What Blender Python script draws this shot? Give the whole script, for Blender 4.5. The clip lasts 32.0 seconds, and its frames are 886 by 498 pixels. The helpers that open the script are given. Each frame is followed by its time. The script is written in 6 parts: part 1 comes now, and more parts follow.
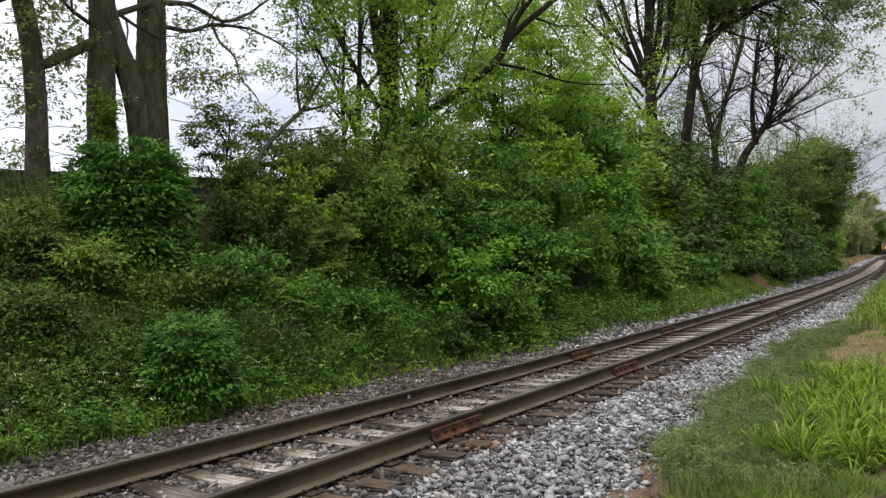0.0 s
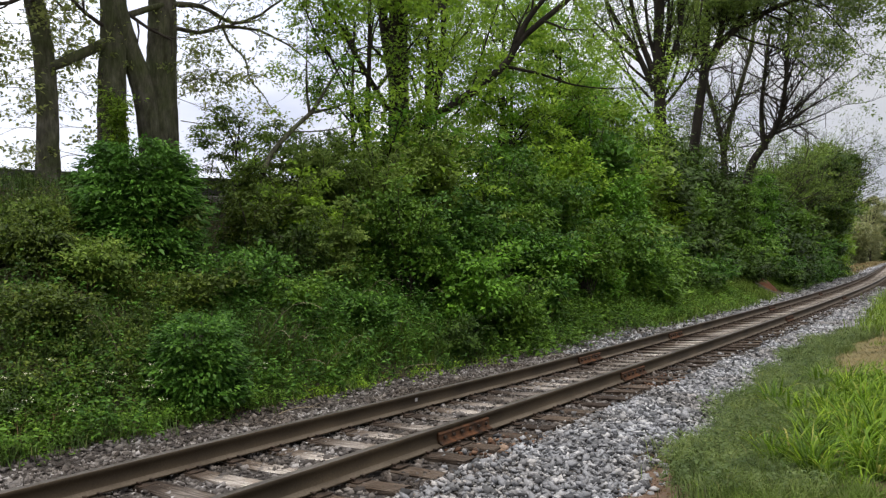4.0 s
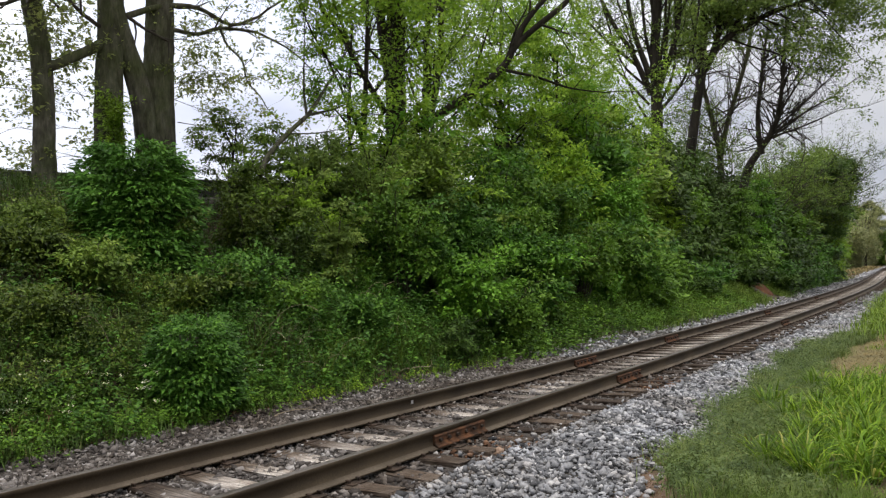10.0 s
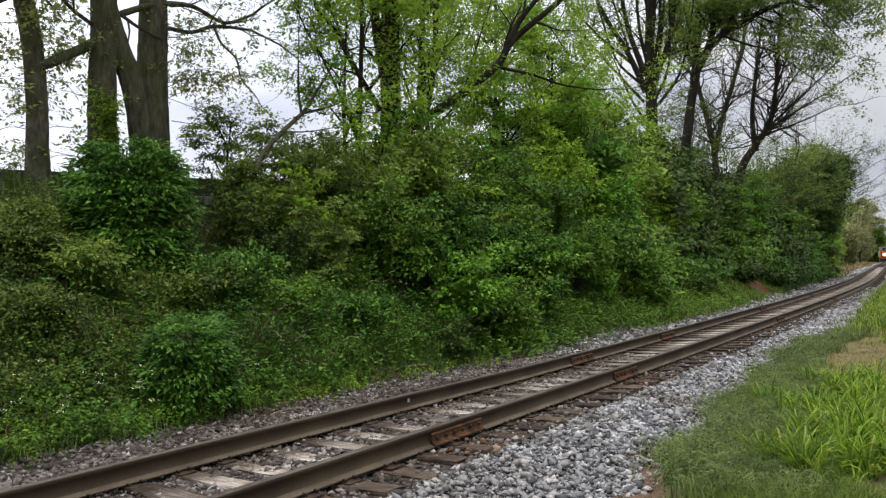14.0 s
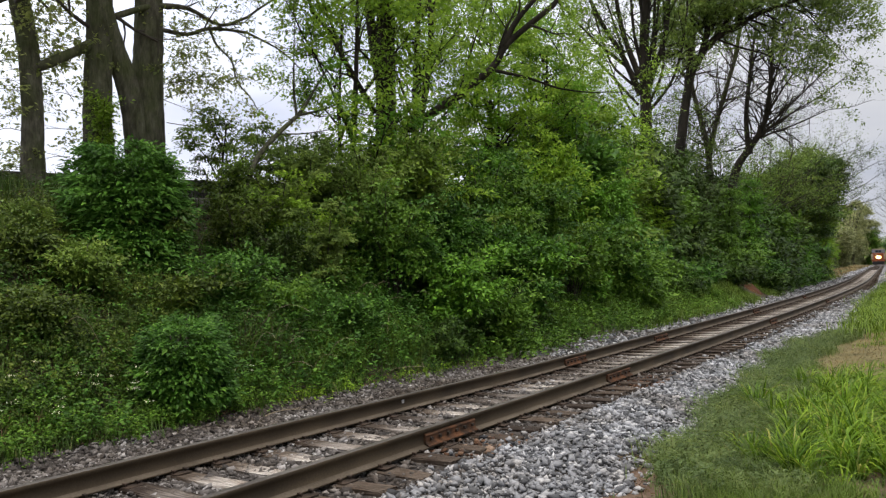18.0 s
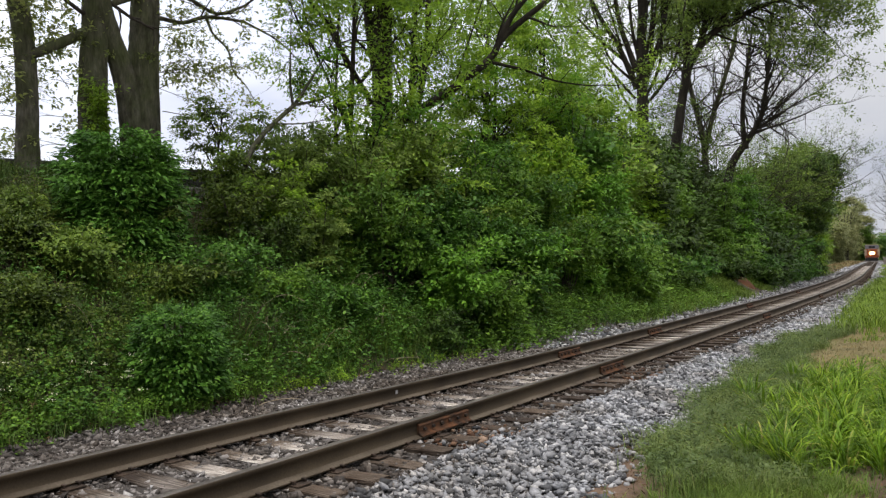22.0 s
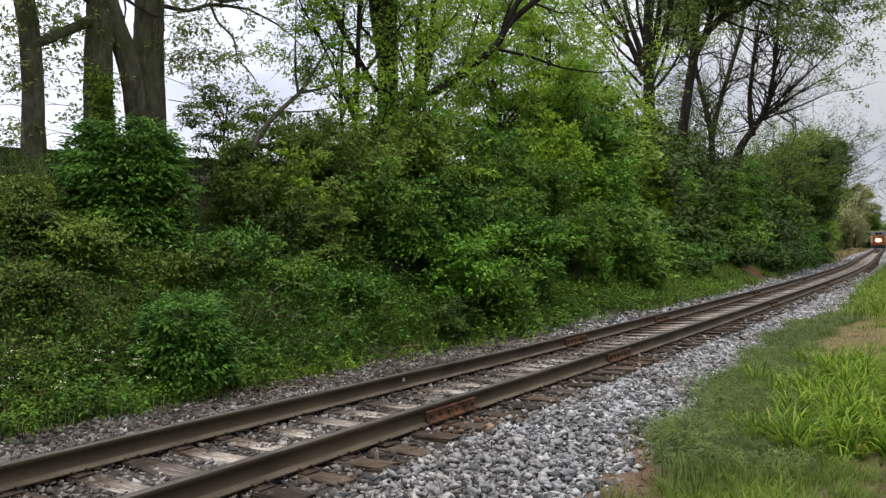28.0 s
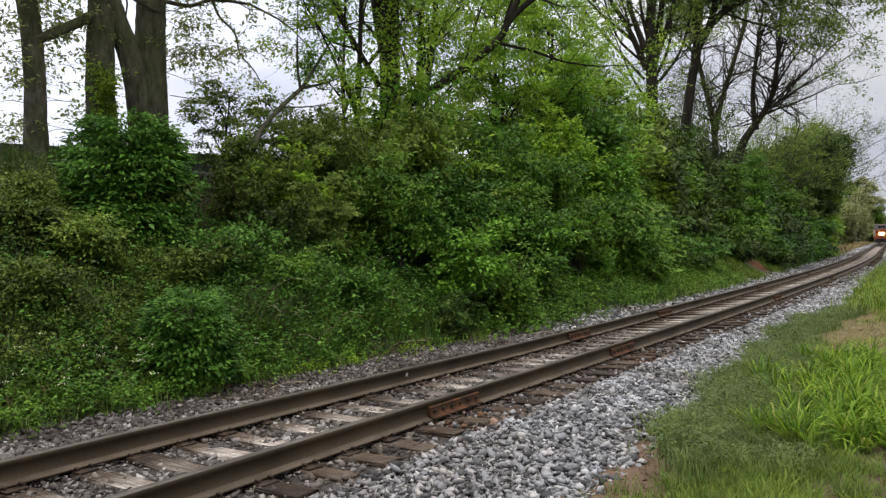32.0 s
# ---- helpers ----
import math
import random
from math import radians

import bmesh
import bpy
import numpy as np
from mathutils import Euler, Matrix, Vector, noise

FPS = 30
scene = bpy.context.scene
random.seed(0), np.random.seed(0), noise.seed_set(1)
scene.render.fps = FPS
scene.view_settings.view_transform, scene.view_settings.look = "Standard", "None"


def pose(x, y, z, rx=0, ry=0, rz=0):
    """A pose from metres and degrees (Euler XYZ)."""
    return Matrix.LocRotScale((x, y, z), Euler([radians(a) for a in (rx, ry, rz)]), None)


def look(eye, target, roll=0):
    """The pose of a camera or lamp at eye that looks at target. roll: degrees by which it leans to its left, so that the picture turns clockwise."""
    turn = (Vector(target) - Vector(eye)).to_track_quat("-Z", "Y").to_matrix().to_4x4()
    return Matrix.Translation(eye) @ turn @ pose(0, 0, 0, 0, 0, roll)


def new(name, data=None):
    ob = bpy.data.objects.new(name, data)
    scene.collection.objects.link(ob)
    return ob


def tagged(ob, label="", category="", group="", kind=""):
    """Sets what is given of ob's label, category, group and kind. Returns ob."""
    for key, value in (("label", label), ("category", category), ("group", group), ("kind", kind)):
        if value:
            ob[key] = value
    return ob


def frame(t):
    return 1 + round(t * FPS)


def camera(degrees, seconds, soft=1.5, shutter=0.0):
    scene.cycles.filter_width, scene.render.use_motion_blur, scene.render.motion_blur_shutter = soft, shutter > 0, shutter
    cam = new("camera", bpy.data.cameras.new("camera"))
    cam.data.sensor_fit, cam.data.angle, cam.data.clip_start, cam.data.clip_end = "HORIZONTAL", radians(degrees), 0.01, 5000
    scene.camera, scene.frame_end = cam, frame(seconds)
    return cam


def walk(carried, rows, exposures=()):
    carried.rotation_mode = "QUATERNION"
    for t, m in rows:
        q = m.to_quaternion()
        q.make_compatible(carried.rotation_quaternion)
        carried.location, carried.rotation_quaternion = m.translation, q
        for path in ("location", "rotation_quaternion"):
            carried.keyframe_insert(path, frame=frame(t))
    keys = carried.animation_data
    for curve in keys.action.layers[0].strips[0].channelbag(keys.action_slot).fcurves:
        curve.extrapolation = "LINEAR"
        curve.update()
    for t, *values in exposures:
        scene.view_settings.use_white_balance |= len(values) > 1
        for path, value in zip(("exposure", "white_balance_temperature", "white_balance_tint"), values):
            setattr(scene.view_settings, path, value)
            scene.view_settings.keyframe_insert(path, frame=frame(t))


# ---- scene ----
import itertools

# The camera is hand-held beside a single railway track. x to the right of the line, y along it, z = 0 on the rail heads.
cam = camera(58.5, 32.0, soft=1.3)


def held(x, y, z, yaw, tilt, lean):
    """Camera pose: yaw to the left of the line, upward tilt, lean."""
    return pose(x, y, z, 90 + tilt, 0, yaw) @ pose(0, 0, 0, 0, 0, lean)


walk(cam, [(t, held(*rest)) for t, *rest in (
    (0, -0.005, 0.048, 1.518, 34.00, 1.21, -2.16),
    (0.5, -0.010, 0.054, 1.517, 34.08, 1.32, -2.20),
    (1, -0.019, 0.060, 1.515, 34.26, 1.45, -2.19),
    (1.5, -0.029, 0.068, 1.513, 34.42, 1.49, -2.13),
    (2, -0.038, 0.061, 1.512, 34.58, 1.43, -2.12),
    (2.5, -0.034, 0.058, 1.518, 34.75, 1.37, -2.05),
    (3, -0.032, 0.057, 1.516, 34.75, 1.31, -2.05),
    (3.5, -0.025, 0.040, 1.524, 34.75, 1.39, -1.85),
    (5.5, -0.027, 0.040, 1.518, 33.72, 1.37, -1.37),
    (6, -0.034, 0.051, 1.512, 33.96, 1.39, -1.45),
    (6.5, -0.034, 0.049, 1.514, 34.12, 1.42, -1.46),
    (7, -0.036, 0.055, 1.513, 34.21, 1.47, -1.51),
    (7.5, -0.035, 0.057, 1.513, 34.27, 1.47, -1.51),
    (8, -0.038, 0.054, 1.513, 34.27, 1.48, -1.45),
    (8.5, -0.030, 0.049, 1.514, 34.32, 1.50, -1.47),
    (9, -0.027, 0.043, 1.518, 34.36, 1.54, -1.45),
    (9.5, -0.026, 0.041, 1.520, 34.36, 1.59, -1.43),
    (10, -0.022, 0.040, 1.517, 34.25, 1.62, -1.46),
    (10.5, -0.024, 0.048, 1.516, 34.23, 1.64, -1.45),
    (11, -0.027, 0.048, 1.516, 34.23, 1.68, -1.48),
    (11.5, -0.031, 0.052, 1.517, 34.18, 1.72, -1.56),
    (12, -0.033, 0.048, 1.515, 34.13, 1.72, -1.70),
    (12.5, -0.036, 0.056, 1.514, 34.08, 1.63, -1.72),
    (13, -0.037, 0.052, 1.517, 34.00, 1.52, -1.74),
    (13.5, -0.040, 0.060, 1.516, 33.99, 1.44, -1.73),
    (14, -0.044, 0.057, 1.510, 33.91, 1.49, -1.71),
    (14.5, -0.036, 0.054, 1.515, 33.88, 1.47, -1.68),
    (16.5, -0.025, 0.050, 1.512, 33.75, 1.59, -1.68),
    (17, -0.028, 0.045, 1.512, 33.75, 1.63, -1.66),
    (17.5, -0.019, 0.034, 1.514, 33.69, 1.65, -1.71),
    (18, -0.001, 0.010, 1.510, 33.55, 1.62, -1.62),
    (18.5, 0.008, -0.006, 1.502, 33.27, 1.36, -1.13),
    (19, 0.000, -0.000, 1.498, 32.84, 0.99, -1.00),
    (19.5, -0.001, 0.003, 1.497, 32.96, 1.01, -1.10),
    (20, 0.001, 0.002, 1.497, 33.00, 0.99, -1.12),
    (20.5, -0.002, 0.001, 1.498, 33.07, 0.98, -1.11),
    (21, -0.001, 0.002, 1.494, 33.05, 1.04, -1.11),
    (21.5, 0.009, 0.001, 1.493, 33.12, 1.04, -1.09),
    (22, 0.008, 0.004, 1.499, 33.23, 1.04, -1.09),
    (22.5, 0.012, 0.002, 1.494, 33.32, 0.94, -1.13),
    (23, 0.007, 0.003, 1.493, 33.38, 0.86, -1.20),
    (23.5, 0.002, 0.004, 1.498, 33.40, 0.84, -1.20),
    (24, 0.000, 0.014, 1.494, 33.44, 0.80, -1.28),
    (24.5, -0.014, 0.019, 1.498, 33.50, 0.74, -1.33),
    (25, -0.012, 0.015, 1.494, 33.51, 0.68, -1.37),
    (25.5, -0.018, 0.013, 1.493, 33.51, 0.61, -1.33),
    (27.5, -0.021, 0.009, 1.489, 33.65, 0.26, -1.22),
    (28, -0.016, 0.015, 1.489, 33.65, 0.21, -1.24),
    (28.5, -0.011, 0.015, 1.494, 33.67, 0.09, -1.27),
    (29, -0.012, 0.015, 1.495, 33.73, 0.03, -1.28),
    (29.5, -0.010, 0.010, 1.493, 33.76, 0.03, -1.24),
    (30, -0.006, 0.003, 1.496, 33.79, 0.02, -1.23),
    (30.5, -0.009, 0.011, 1.492, 33.82, 0.14, -1.36),
    (31, -0.015, 0.019, 1.492, 33.81, 0.04, -1.43),
    (31.5, -0.018, 0.018, 1.496, 33.78, -0.07, -1.44),
    (32, -0.025, 0.028, 1.486, 33.86, -0.14, -1.42),
)])

# ---- world, sun, exposure ----
SUN_UP, SUN_TURN = radians(74), radians(127)
world = bpy.data.worlds.new("overcast_sky")
scene.world = world
world.use_nodes = True
wn, wl = world.node_tree.nodes, world.node_tree.links
wn.clear()
w_out, w_bg = wn.new("ShaderNodeOutputWorld"), wn.new("ShaderNodeBackground")
w_sky, w_mix, w_ramp = wn.new("ShaderNodeTexSky"), wn.new("ShaderNodeMix"), wn.new("ShaderNodeValToRGB")
w_noise, w_map, w_co = wn.new("ShaderNodeTexNoise"), wn.new("ShaderNodeMapping"), wn.new("ShaderNodeTexCoord")
w_sky.sky_type, w_sky.sun_disc, w_sky.sun_elevation, w_sky.sun_rotation = "NISHITA", False, SUN_UP, SUN_TURN
w_mix.data_type = "RGBA"
w_mix.inputs[0].default_value = 0.93
w_map.inputs["Scale"].default_value = (1.6, 1.6, 5.5)
w_map.inputs["Rotation"].default_value = (0.1, 0.05, 0.6)
w_noise.inputs["Scale"].default_value, w_noise.inputs["Detail"].default_value = 1.7, 6
w_noise.inputs["Roughness"].default_value = 0.48
w_ramp.color_ramp.elements[0].position, w_ramp.color_ramp.elements[0].color = 0.36, (6.2, 6.55, 7.85, 1)
w_ramp.color_ramp.elements[1].position, w_ramp.color_ramp.elements[1].color = 0.62, (9.0, 9.05, 9.55, 1)
w_bg.inputs["Strength"].default_value = 0.1
wl.new(w_co.outputs["Generated"], w_map.inputs["Vector"])
wl.new(w_map.outputs[0], w_noise.inputs["Vector"])
wl.new(w_noise.outputs[0], w_ramp.inputs[0])
# an overcast sky is far brighter overhead than along the horizon
w_sep, w_rise, w_mul = wn.new("ShaderNodeSeparateXYZ"), wn.new("ShaderNodeMapRange"), wn.new("ShaderNodeVectorMath")
w_rise.inputs["From Min"].default_value, w_rise.inputs["From Max"].default_value = 0.2, 1.0
w_rise.inputs["To Min"].default_value, w_rise.inputs["To Max"].default_value = 1.0, 3.0
w_mul.operation = "MULTIPLY"
wl.new(w_co.outputs["Generated"], w_sep.inputs[0])
wl.new(w_sep.outputs[2], w_rise.inputs[0])
w_side, w_half, w_both = wn.new("ShaderNodeValToRGB"), wn.new("ShaderNodeMath"), wn.new("ShaderNodeMath")
w_half.operation = "MULTIPLY_ADD"
w_half.inputs[1].default_value, w_half.inputs[2].default_value = 0.5, 0.5
while len(w_side.color_ramp.elements) < 5:
    w_side.color_ramp.elements.new(0.5)
for e, (at, v) in zip(w_side.color_ramp.elements, ((0.03, 1.5), (0.28, 1.08), (0.45, 0.79), (0.75, 0.8), (1.0, 0.8))):
    e.position, e.color = at, (v, v, v, 1)
w_both.operation = "MULTIPLY"
wl.new(w_sep.outputs[0], w_half.inputs[0])
wl.new(w_half.outputs[0], w_side.inputs[0])
wl.new(w_side.outputs[0], w_both.inputs[0])
wl.new(w_rise.outputs[0], w_both.inputs[1])
wl.new(w_ramp.outputs[0], w_mul.inputs[0])
wl.new(w_both.outputs[0], w_mul.inputs[1])
wl.new(w_sky.outputs[0], w_mix.inputs[6])
wl.new(w_mul.outputs[0], w_mix.inputs[7])
wl.new(w_mix.outputs[2], w_bg.inputs["Color"])
wl.new(w_bg.outputs[0], w_out.inputs["Surface"])
sun = new("sun", bpy.data.lights.new("sun", "SUN"))
sun.data.energy, sun.data.angle, sun.data.color = 2.1, radians(20), (1.0, 0.93, 0.8)
sun.matrix_world = look((9.2, -6.9, 40), (0, 0, 0))
scene.view_settings.exposure = 0.0


# ---- materials ----
def material(name, rough=0.8, metal=0.0):
    m = bpy.data.materials.new(name)
    m.use_nodes = True
    n, l = m.node_tree.nodes, m.node_tree.links
    b = n["Principled BSDF"]
    b.inputs["Roughness"].default_value, b.inputs["Metallic"].default_value = rough, metal
    b.inputs["Specular IOR Level"].default_value = 0.22
    return m, n, l, b


def ramp(n, stops):
    r = n.new("ShaderNodeValToRGB")
    while len(r.color_ramp.elements) < len(stops):
        r.color_ramp.elements.new(0.5)
    for e, (at, colour) in zip(r.color_ramp.elements, stops):
        e.position, e.color = at, (*colour, 1)
    return r


def noise_tex(n, l, scale, detail=4, stretch=None, rough=0.55):
    t = n.new("ShaderNodeTexNoise")
    t.inputs["Scale"].default_value, t.inputs["Detail"].default_value, t.inputs["Roughness"].default_value = scale, detail, rough
    c = n.new("ShaderNodeTexCoord")
    if stretch:
        mp = n.new("ShaderNodeMapping")
        mp.inputs["Scale"].default_value = stretch
        l.new(c.outputs["Object"], mp.inputs["Vector"])
        l.new(mp.outputs[0], t.inputs["Vector"])
    else:
        l.new(c.outputs["Object"], t.inputs["Vector"])
    return t


def mixed(n, l, kind, fac, a, b):
    m = n.new("ShaderNodeMix")
    m.data_type, m.blend_type = "RGBA", kind
    if isinstance(fac, float):
        m.inputs[0].default_value = fac
    else:
        l.new(fac, m.inputs[0])
    for sock, v in ((m.inputs[6], a), (m.inputs[7], b)):
        if isinstance(v, tuple):
            sock.default_value = (*v, 1)
        else:
            l.new(v, sock)
    return m.outputs[2]


def bump(n, l, b, height, strength=0.5, distance=0.02):
    k = n.new("ShaderNodeBump")
    k.inputs["Strength"].default_value, k.inputs["Distance"].default_value = strength, distance
    l.new(height, k.inputs["Height"])
    l.new(k.outputs[0], b.inputs["Normal"])


def patchy(name, low, high, scale=3.0, fine=40.0, rough=0.85, metal=0.0, relief=0.4, depth=0.02, stretch=None):
    """A surface with broad patches and fine grain between two colours."""
    m, n, l, b = material(name, rough, metal)
    broad, grain = noise_tex(n, l, scale, 5, stretch), noise_tex(n, l, fine, 6, stretch, 0.65)
    r1 = ramp(n, [(0.32, low), (0.68, high)])
    r2 = ramp(n, [(0.3, (0.72, 0.72, 0.72)), (0.7, (1.2, 1.2, 1.2))])
    l.new(broad.outputs[0], r1.inputs[0])
    l.new(grain.outputs[0], r2.inputs[0])
    l.new(mixed(n, l, "MULTIPLY", 1.0, r1.outputs[0], r2.outputs[0]), b.inputs["Base Color"])
    bump(n, l, b, grain.outputs[0], relief, depth)
    return m


def leafy(name, stops, through_light=0.24, rough=0.44, patch=0.6, vary=0.42):
    """Leaves: a colour of its own for every leaf, broad drifts of tone over the plant, light through the blade."""
    m, n, l, b = material(name, rough)
    b.inputs["Specular IOR Level"].default_value = 0.16
    geo = n.new("ShaderNodeNewGeometry")
    mid = stops[len(stops) // 2][1]
    r = ramp(n, [(at, tuple(m0 + vary * (c - m0) for c, m0 in zip(colour, mid))) for at, colour in stops])
    l.new(geo.outputs["Random Per Island"], r.inputs[0])
    drift, tuft = noise_tex(n, l, patch, 3), noise_tex(n, l, patch * 5.5, 2)
    r2 = ramp(n, [(0.3, (0.72, 0.76, 0.72)), (0.7, (1.25, 1.2, 1.1))])
    r3 = ramp(n, [(0.34, (0.58, 0.62, 0.62)), (0.66, (1.38, 1.33, 1.2))])
    l.new(drift.outputs[0], r2.inputs[0])
    l.new(tuft.outputs[0], r3.inputs[0])
    colour = mixed(n, l, "MULTIPLY", 1.0, r.outputs[0], r2.outputs[0])
    colour = mixed(n, l, "MULTIPLY", 1.0, colour, r3.outputs[0])
    l.new(colour, b.inputs["Base Color"])
    t, s = n.new("ShaderNodeBsdfTranslucent"), n.new("ShaderNodeMixShader")
    l.new(colour, t.inputs["Color"])
    s.inputs[0].default_value = through_light
    l.new(b.outputs[0], s.inputs[1])
    l.new(t.outputs[0], s.inputs[2])
    l.new(s.outputs[0], n["Material Output"].inputs["Surface"])
    return m


def island_stone(name, stops, rough=0.85, dirt=(0.5, 0.45, 0.4), dirt_scale=0.8):
    m, n, l, b = material(name, rough)
    geo = n.new("ShaderNodeNewGeometry")
    r = ramp(n, stops)
    l.new(geo.outputs["Random Per Island"], r.inputs[0])
    g, d = noise_tex(n, l, 70, 4), noise_tex(n, l, dirt_scale, 3)
    r2, r3 = ramp(n, [(0.3, (0.75, 0.75, 0.75)), (0.7, (1.15, 1.15, 1.15))]), ramp(n, [(0.38, dirt), (0.6, (1, 1, 1))])
    l.new(g.outputs[0], r2.inputs[0])
    l.new(d.outputs[0], r3.inputs[0])
    c = mixed(n, l, "MULTIPLY", 1.0, r.outputs[0], r2.outputs[0])
    l.new(mixed(n, l, "MULTIPLY", 1.0, c, r3.outputs[0]), b.inputs["Base Color"])
    bump(n, l, b, g.outputs[0], 0.4, 0.01)
    return m


def wood_tie(name):
    m, n, l, b = material(name, 0.9)
    grain, blot = noise_tex(n, l, 9, 8, (0.35, 6, 6), 0.7), noise_tex(n, l, 2.2, 4)
    info = n.new("ShaderNodeObjectInfo")
    r = ramp(n, [(0.3, (0.05, 0.041, 0.035)), (0.45, (0.24, 0.21, 0.18)), (0.64, (0.62, 0.57, 0.51))])
    l.new(grain.outputs[0], r.inputs[0])
    r2 = ramp(n, [(0.3, (0.45, 0.36, 0.27)), (0.5, (1, 1, 1))])
    l.new(blot.outputs[0], r2.inputs[0])
    c = mixed(n, l, "MULTIPLY", 1.0, r.outputs[0], r2.outputs[0])
    r3 = ramp(n, [(0.0, (0.45, 0.42, 0.4)), (1.0, (1.2, 1.18, 1.15))])
    l.new(info.outputs["Random"], r3.inputs[0])
    c = mixed(n, l, "MULTIPLY", 1.0, c, r3.outputs[0])
    # rust and oil stain under and beside the rails, deepened to paint shade there
    co, sx, wv = n.new("ShaderNodeTexCoord"), n.new("ShaderNodeSeparateXYZ"), n.new("ShaderNodeMath")
    l.new(co.outputs["Object"], sx.inputs[0])
    wv.operation = "ABSOLUTE"
    off = n.new("ShaderNodeMath")
    off.operation = "SUBTRACT"
    off.inputs[1].default_value = 0.22
    l.new(sx.outputs[0], off.inputs[0])
    l.new(off.outputs[0], wv.inputs[0])
    r4 = ramp(n, [(0.44, (1, 1, 1)), (0.72, (0.26, 0.22, 0.185))])
    wob = n.new("ShaderNodeMath")
    wob.operation = "MULTIPLY_ADD"
    wob.inputs[1].default_value = 0.55
    l.new(blot.outputs[0], wob.inputs[0])
    l.new(wv.outputs[0], wob.inputs[2])
    less = n.new("ShaderNodeMath")
    less.operation = "SUBTRACT"
    less.inputs[1].default_value = 0.2
    l.new(wob.outputs[0], less.inputs[0])
    l.new(less.outputs[0], r4.inputs[0])
    l.new(mixed(n, l, "MULTIPLY", 1.0, c, r4.outputs[0]), b.inputs["Base Color"])
    bump(n, l, b, grain.outputs[0], 0.8, 0.02)
    return m


def mossy_bark(name):
    """Furrowed bark: grey-brown plates, dark furrows, broad olive patches of moss and lichen."""
    m, n, l, b = material(name, 0.95)
    broad, plate, grain = noise_tex(n, l, 1.3, 4), noise_tex(n, l, 7, 5, (1, 1, 0.4), 0.6), noise_tex(n, l, 34, 6, (1, 1, 0.2), 0.65)
    base = ramp(n, [(0.32, (0.03, 0.027, 0.018)), (0.5, (0.088, 0.08, 0.056)), (0.68, (0.15, 0.14, 0.105))])
    l.new(plate.outputs[0], base.inputs[0])
    where = ramp(n, [(0.42, (0, 0, 0)), (0.62, (0.75, 0.75, 0.75))])
    l.new(broad.outputs[0], where.inputs[0])
    c = mixed(n, l, "MIX", where.outputs[0], base.outputs[0], (0.075, 0.088, 0.03))
    fine = ramp(n, [(0.3, (0.62, 0.62, 0.62)), (0.7, (1.25, 1.25, 1.25))])
    l.new(grain.outputs[0], fine.inputs[0])
    l.new(mixed(n, l, "MULTIPLY", 1.0, c, fine.outputs[0]), b.inputs["Base Color"])
    bump(n, l, b, plate.outputs[0], 0.8, 0.03)
    return m


def plain(name, colour, rough=0.5, metal=0.0, glow=0.0):
    m, n, l, b = material(name, rough, metal)
    g = noise_tex(n, l, 6, 5)
    r = ramp(n, [(0.3, tuple(0.75 * c for c in colour)), (0.65, colour)])
    l.new(g.outputs[0], r.inputs[0])
    l.new(r.outputs[0], b.inputs["Base Color"])
    if glow:
        b.inputs["Emission Color"].default_value, b.inputs["Emission Strength"].default_value = (*colour, 1), glow
    return m


M_SOIL = patchy("bank_soil_and_litter", (0.03, 0.024, 0.014), (0.07, 0.058, 0.03), 0.9, 22)
M_VERGE = patchy("verge_soil_and_straw", (0.135, 0.112, 0.046), (0.26, 0.218, 0.1), 1.3, 30)
M_EARTH = patchy("dark_verge_soil", (0.075, 0.047, 0.029), (0.17, 0.11, 0.073), 1.6, 30)
M_GRIT = patchy("dirty_grit", (0.045, 0.038, 0.033), (0.11, 0.095, 0.082), 2.5, 45, 0.9, 0, 1.0, 0.05)
M_CLAY = patchy("reddish_bare_clay", (0.06, 0.025, 0.011), (0.12, 0.052, 0.024), 2.5, 25)
M_BARK = mossy_bark("furrowed_mossy_bark")
M_BARK_DARK = patchy("dark_damp_bark", (0.016, 0.013, 0.0095), (0.052, 0.043, 0.032), 3, 22, 0.95, 0, 1.0, 0.04, (1, 1, 0.25))
M_TWIG = patchy("twig_bark", (0.035, 0.028, 0.022), (0.09, 0.075, 0.06), 4, 30)
M_DRY = patchy("dry_stalk", (0.22, 0.17, 0.11), (0.36, 0.3, 0.21), 5, 30)
M_WALL = patchy("dark_weathered_wall", (0.05, 0.048, 0.045), (0.10, 0.095, 0.085), 2, 30)
M_RAIL = patchy("rust_brown_rail_steel", (0.033, 0.0235, 0.0125), (0.072, 0.052, 0.029), 1.2, 60, 0.75, 0.05, 0.25, 0.004)
M_HEAD = patchy("worn_rail_head", (0.08, 0.068, 0.056), (0.16, 0.14, 0.12), 1.5, 45, 0.5, 0.6, 0.15, 0.003)
# paler brown than the rail web, on the upper faces of the foot
M_FOOT = patchy("pale_brown_rail_foot", (0.065, 0.05, 0.034), (0.125, 0.1, 0.072), 2.0, 50, 0.9, 0.0, 0.3, 0.004)
M_RUST = patchy("orange_brown_rust", (0.028, 0.017, 0.01), (0.13, 0.055, 0.023), 9, 60, 0.9, 0.0, 0.5, 0.006)
M_PLATE = patchy("dark_rusted_plate", (0.026, 0.02, 0.015), (0.075, 0.05, 0.034), 5, 50, 0.85, 0.1)
M_TIE = wood_tie("weathered_oak_tie")
M_STONE = island_stone("clean_grey_ballast", [(0.0, (0.04, 0.04, 0.042)), (0.28, (0.145, 0.148, 0.154)), (0.74, (0.37, 0.375, 0.388)), (1.0, (0.58, 0.57, 0.565))], dirt=(0.7, 0.66, 0.61))
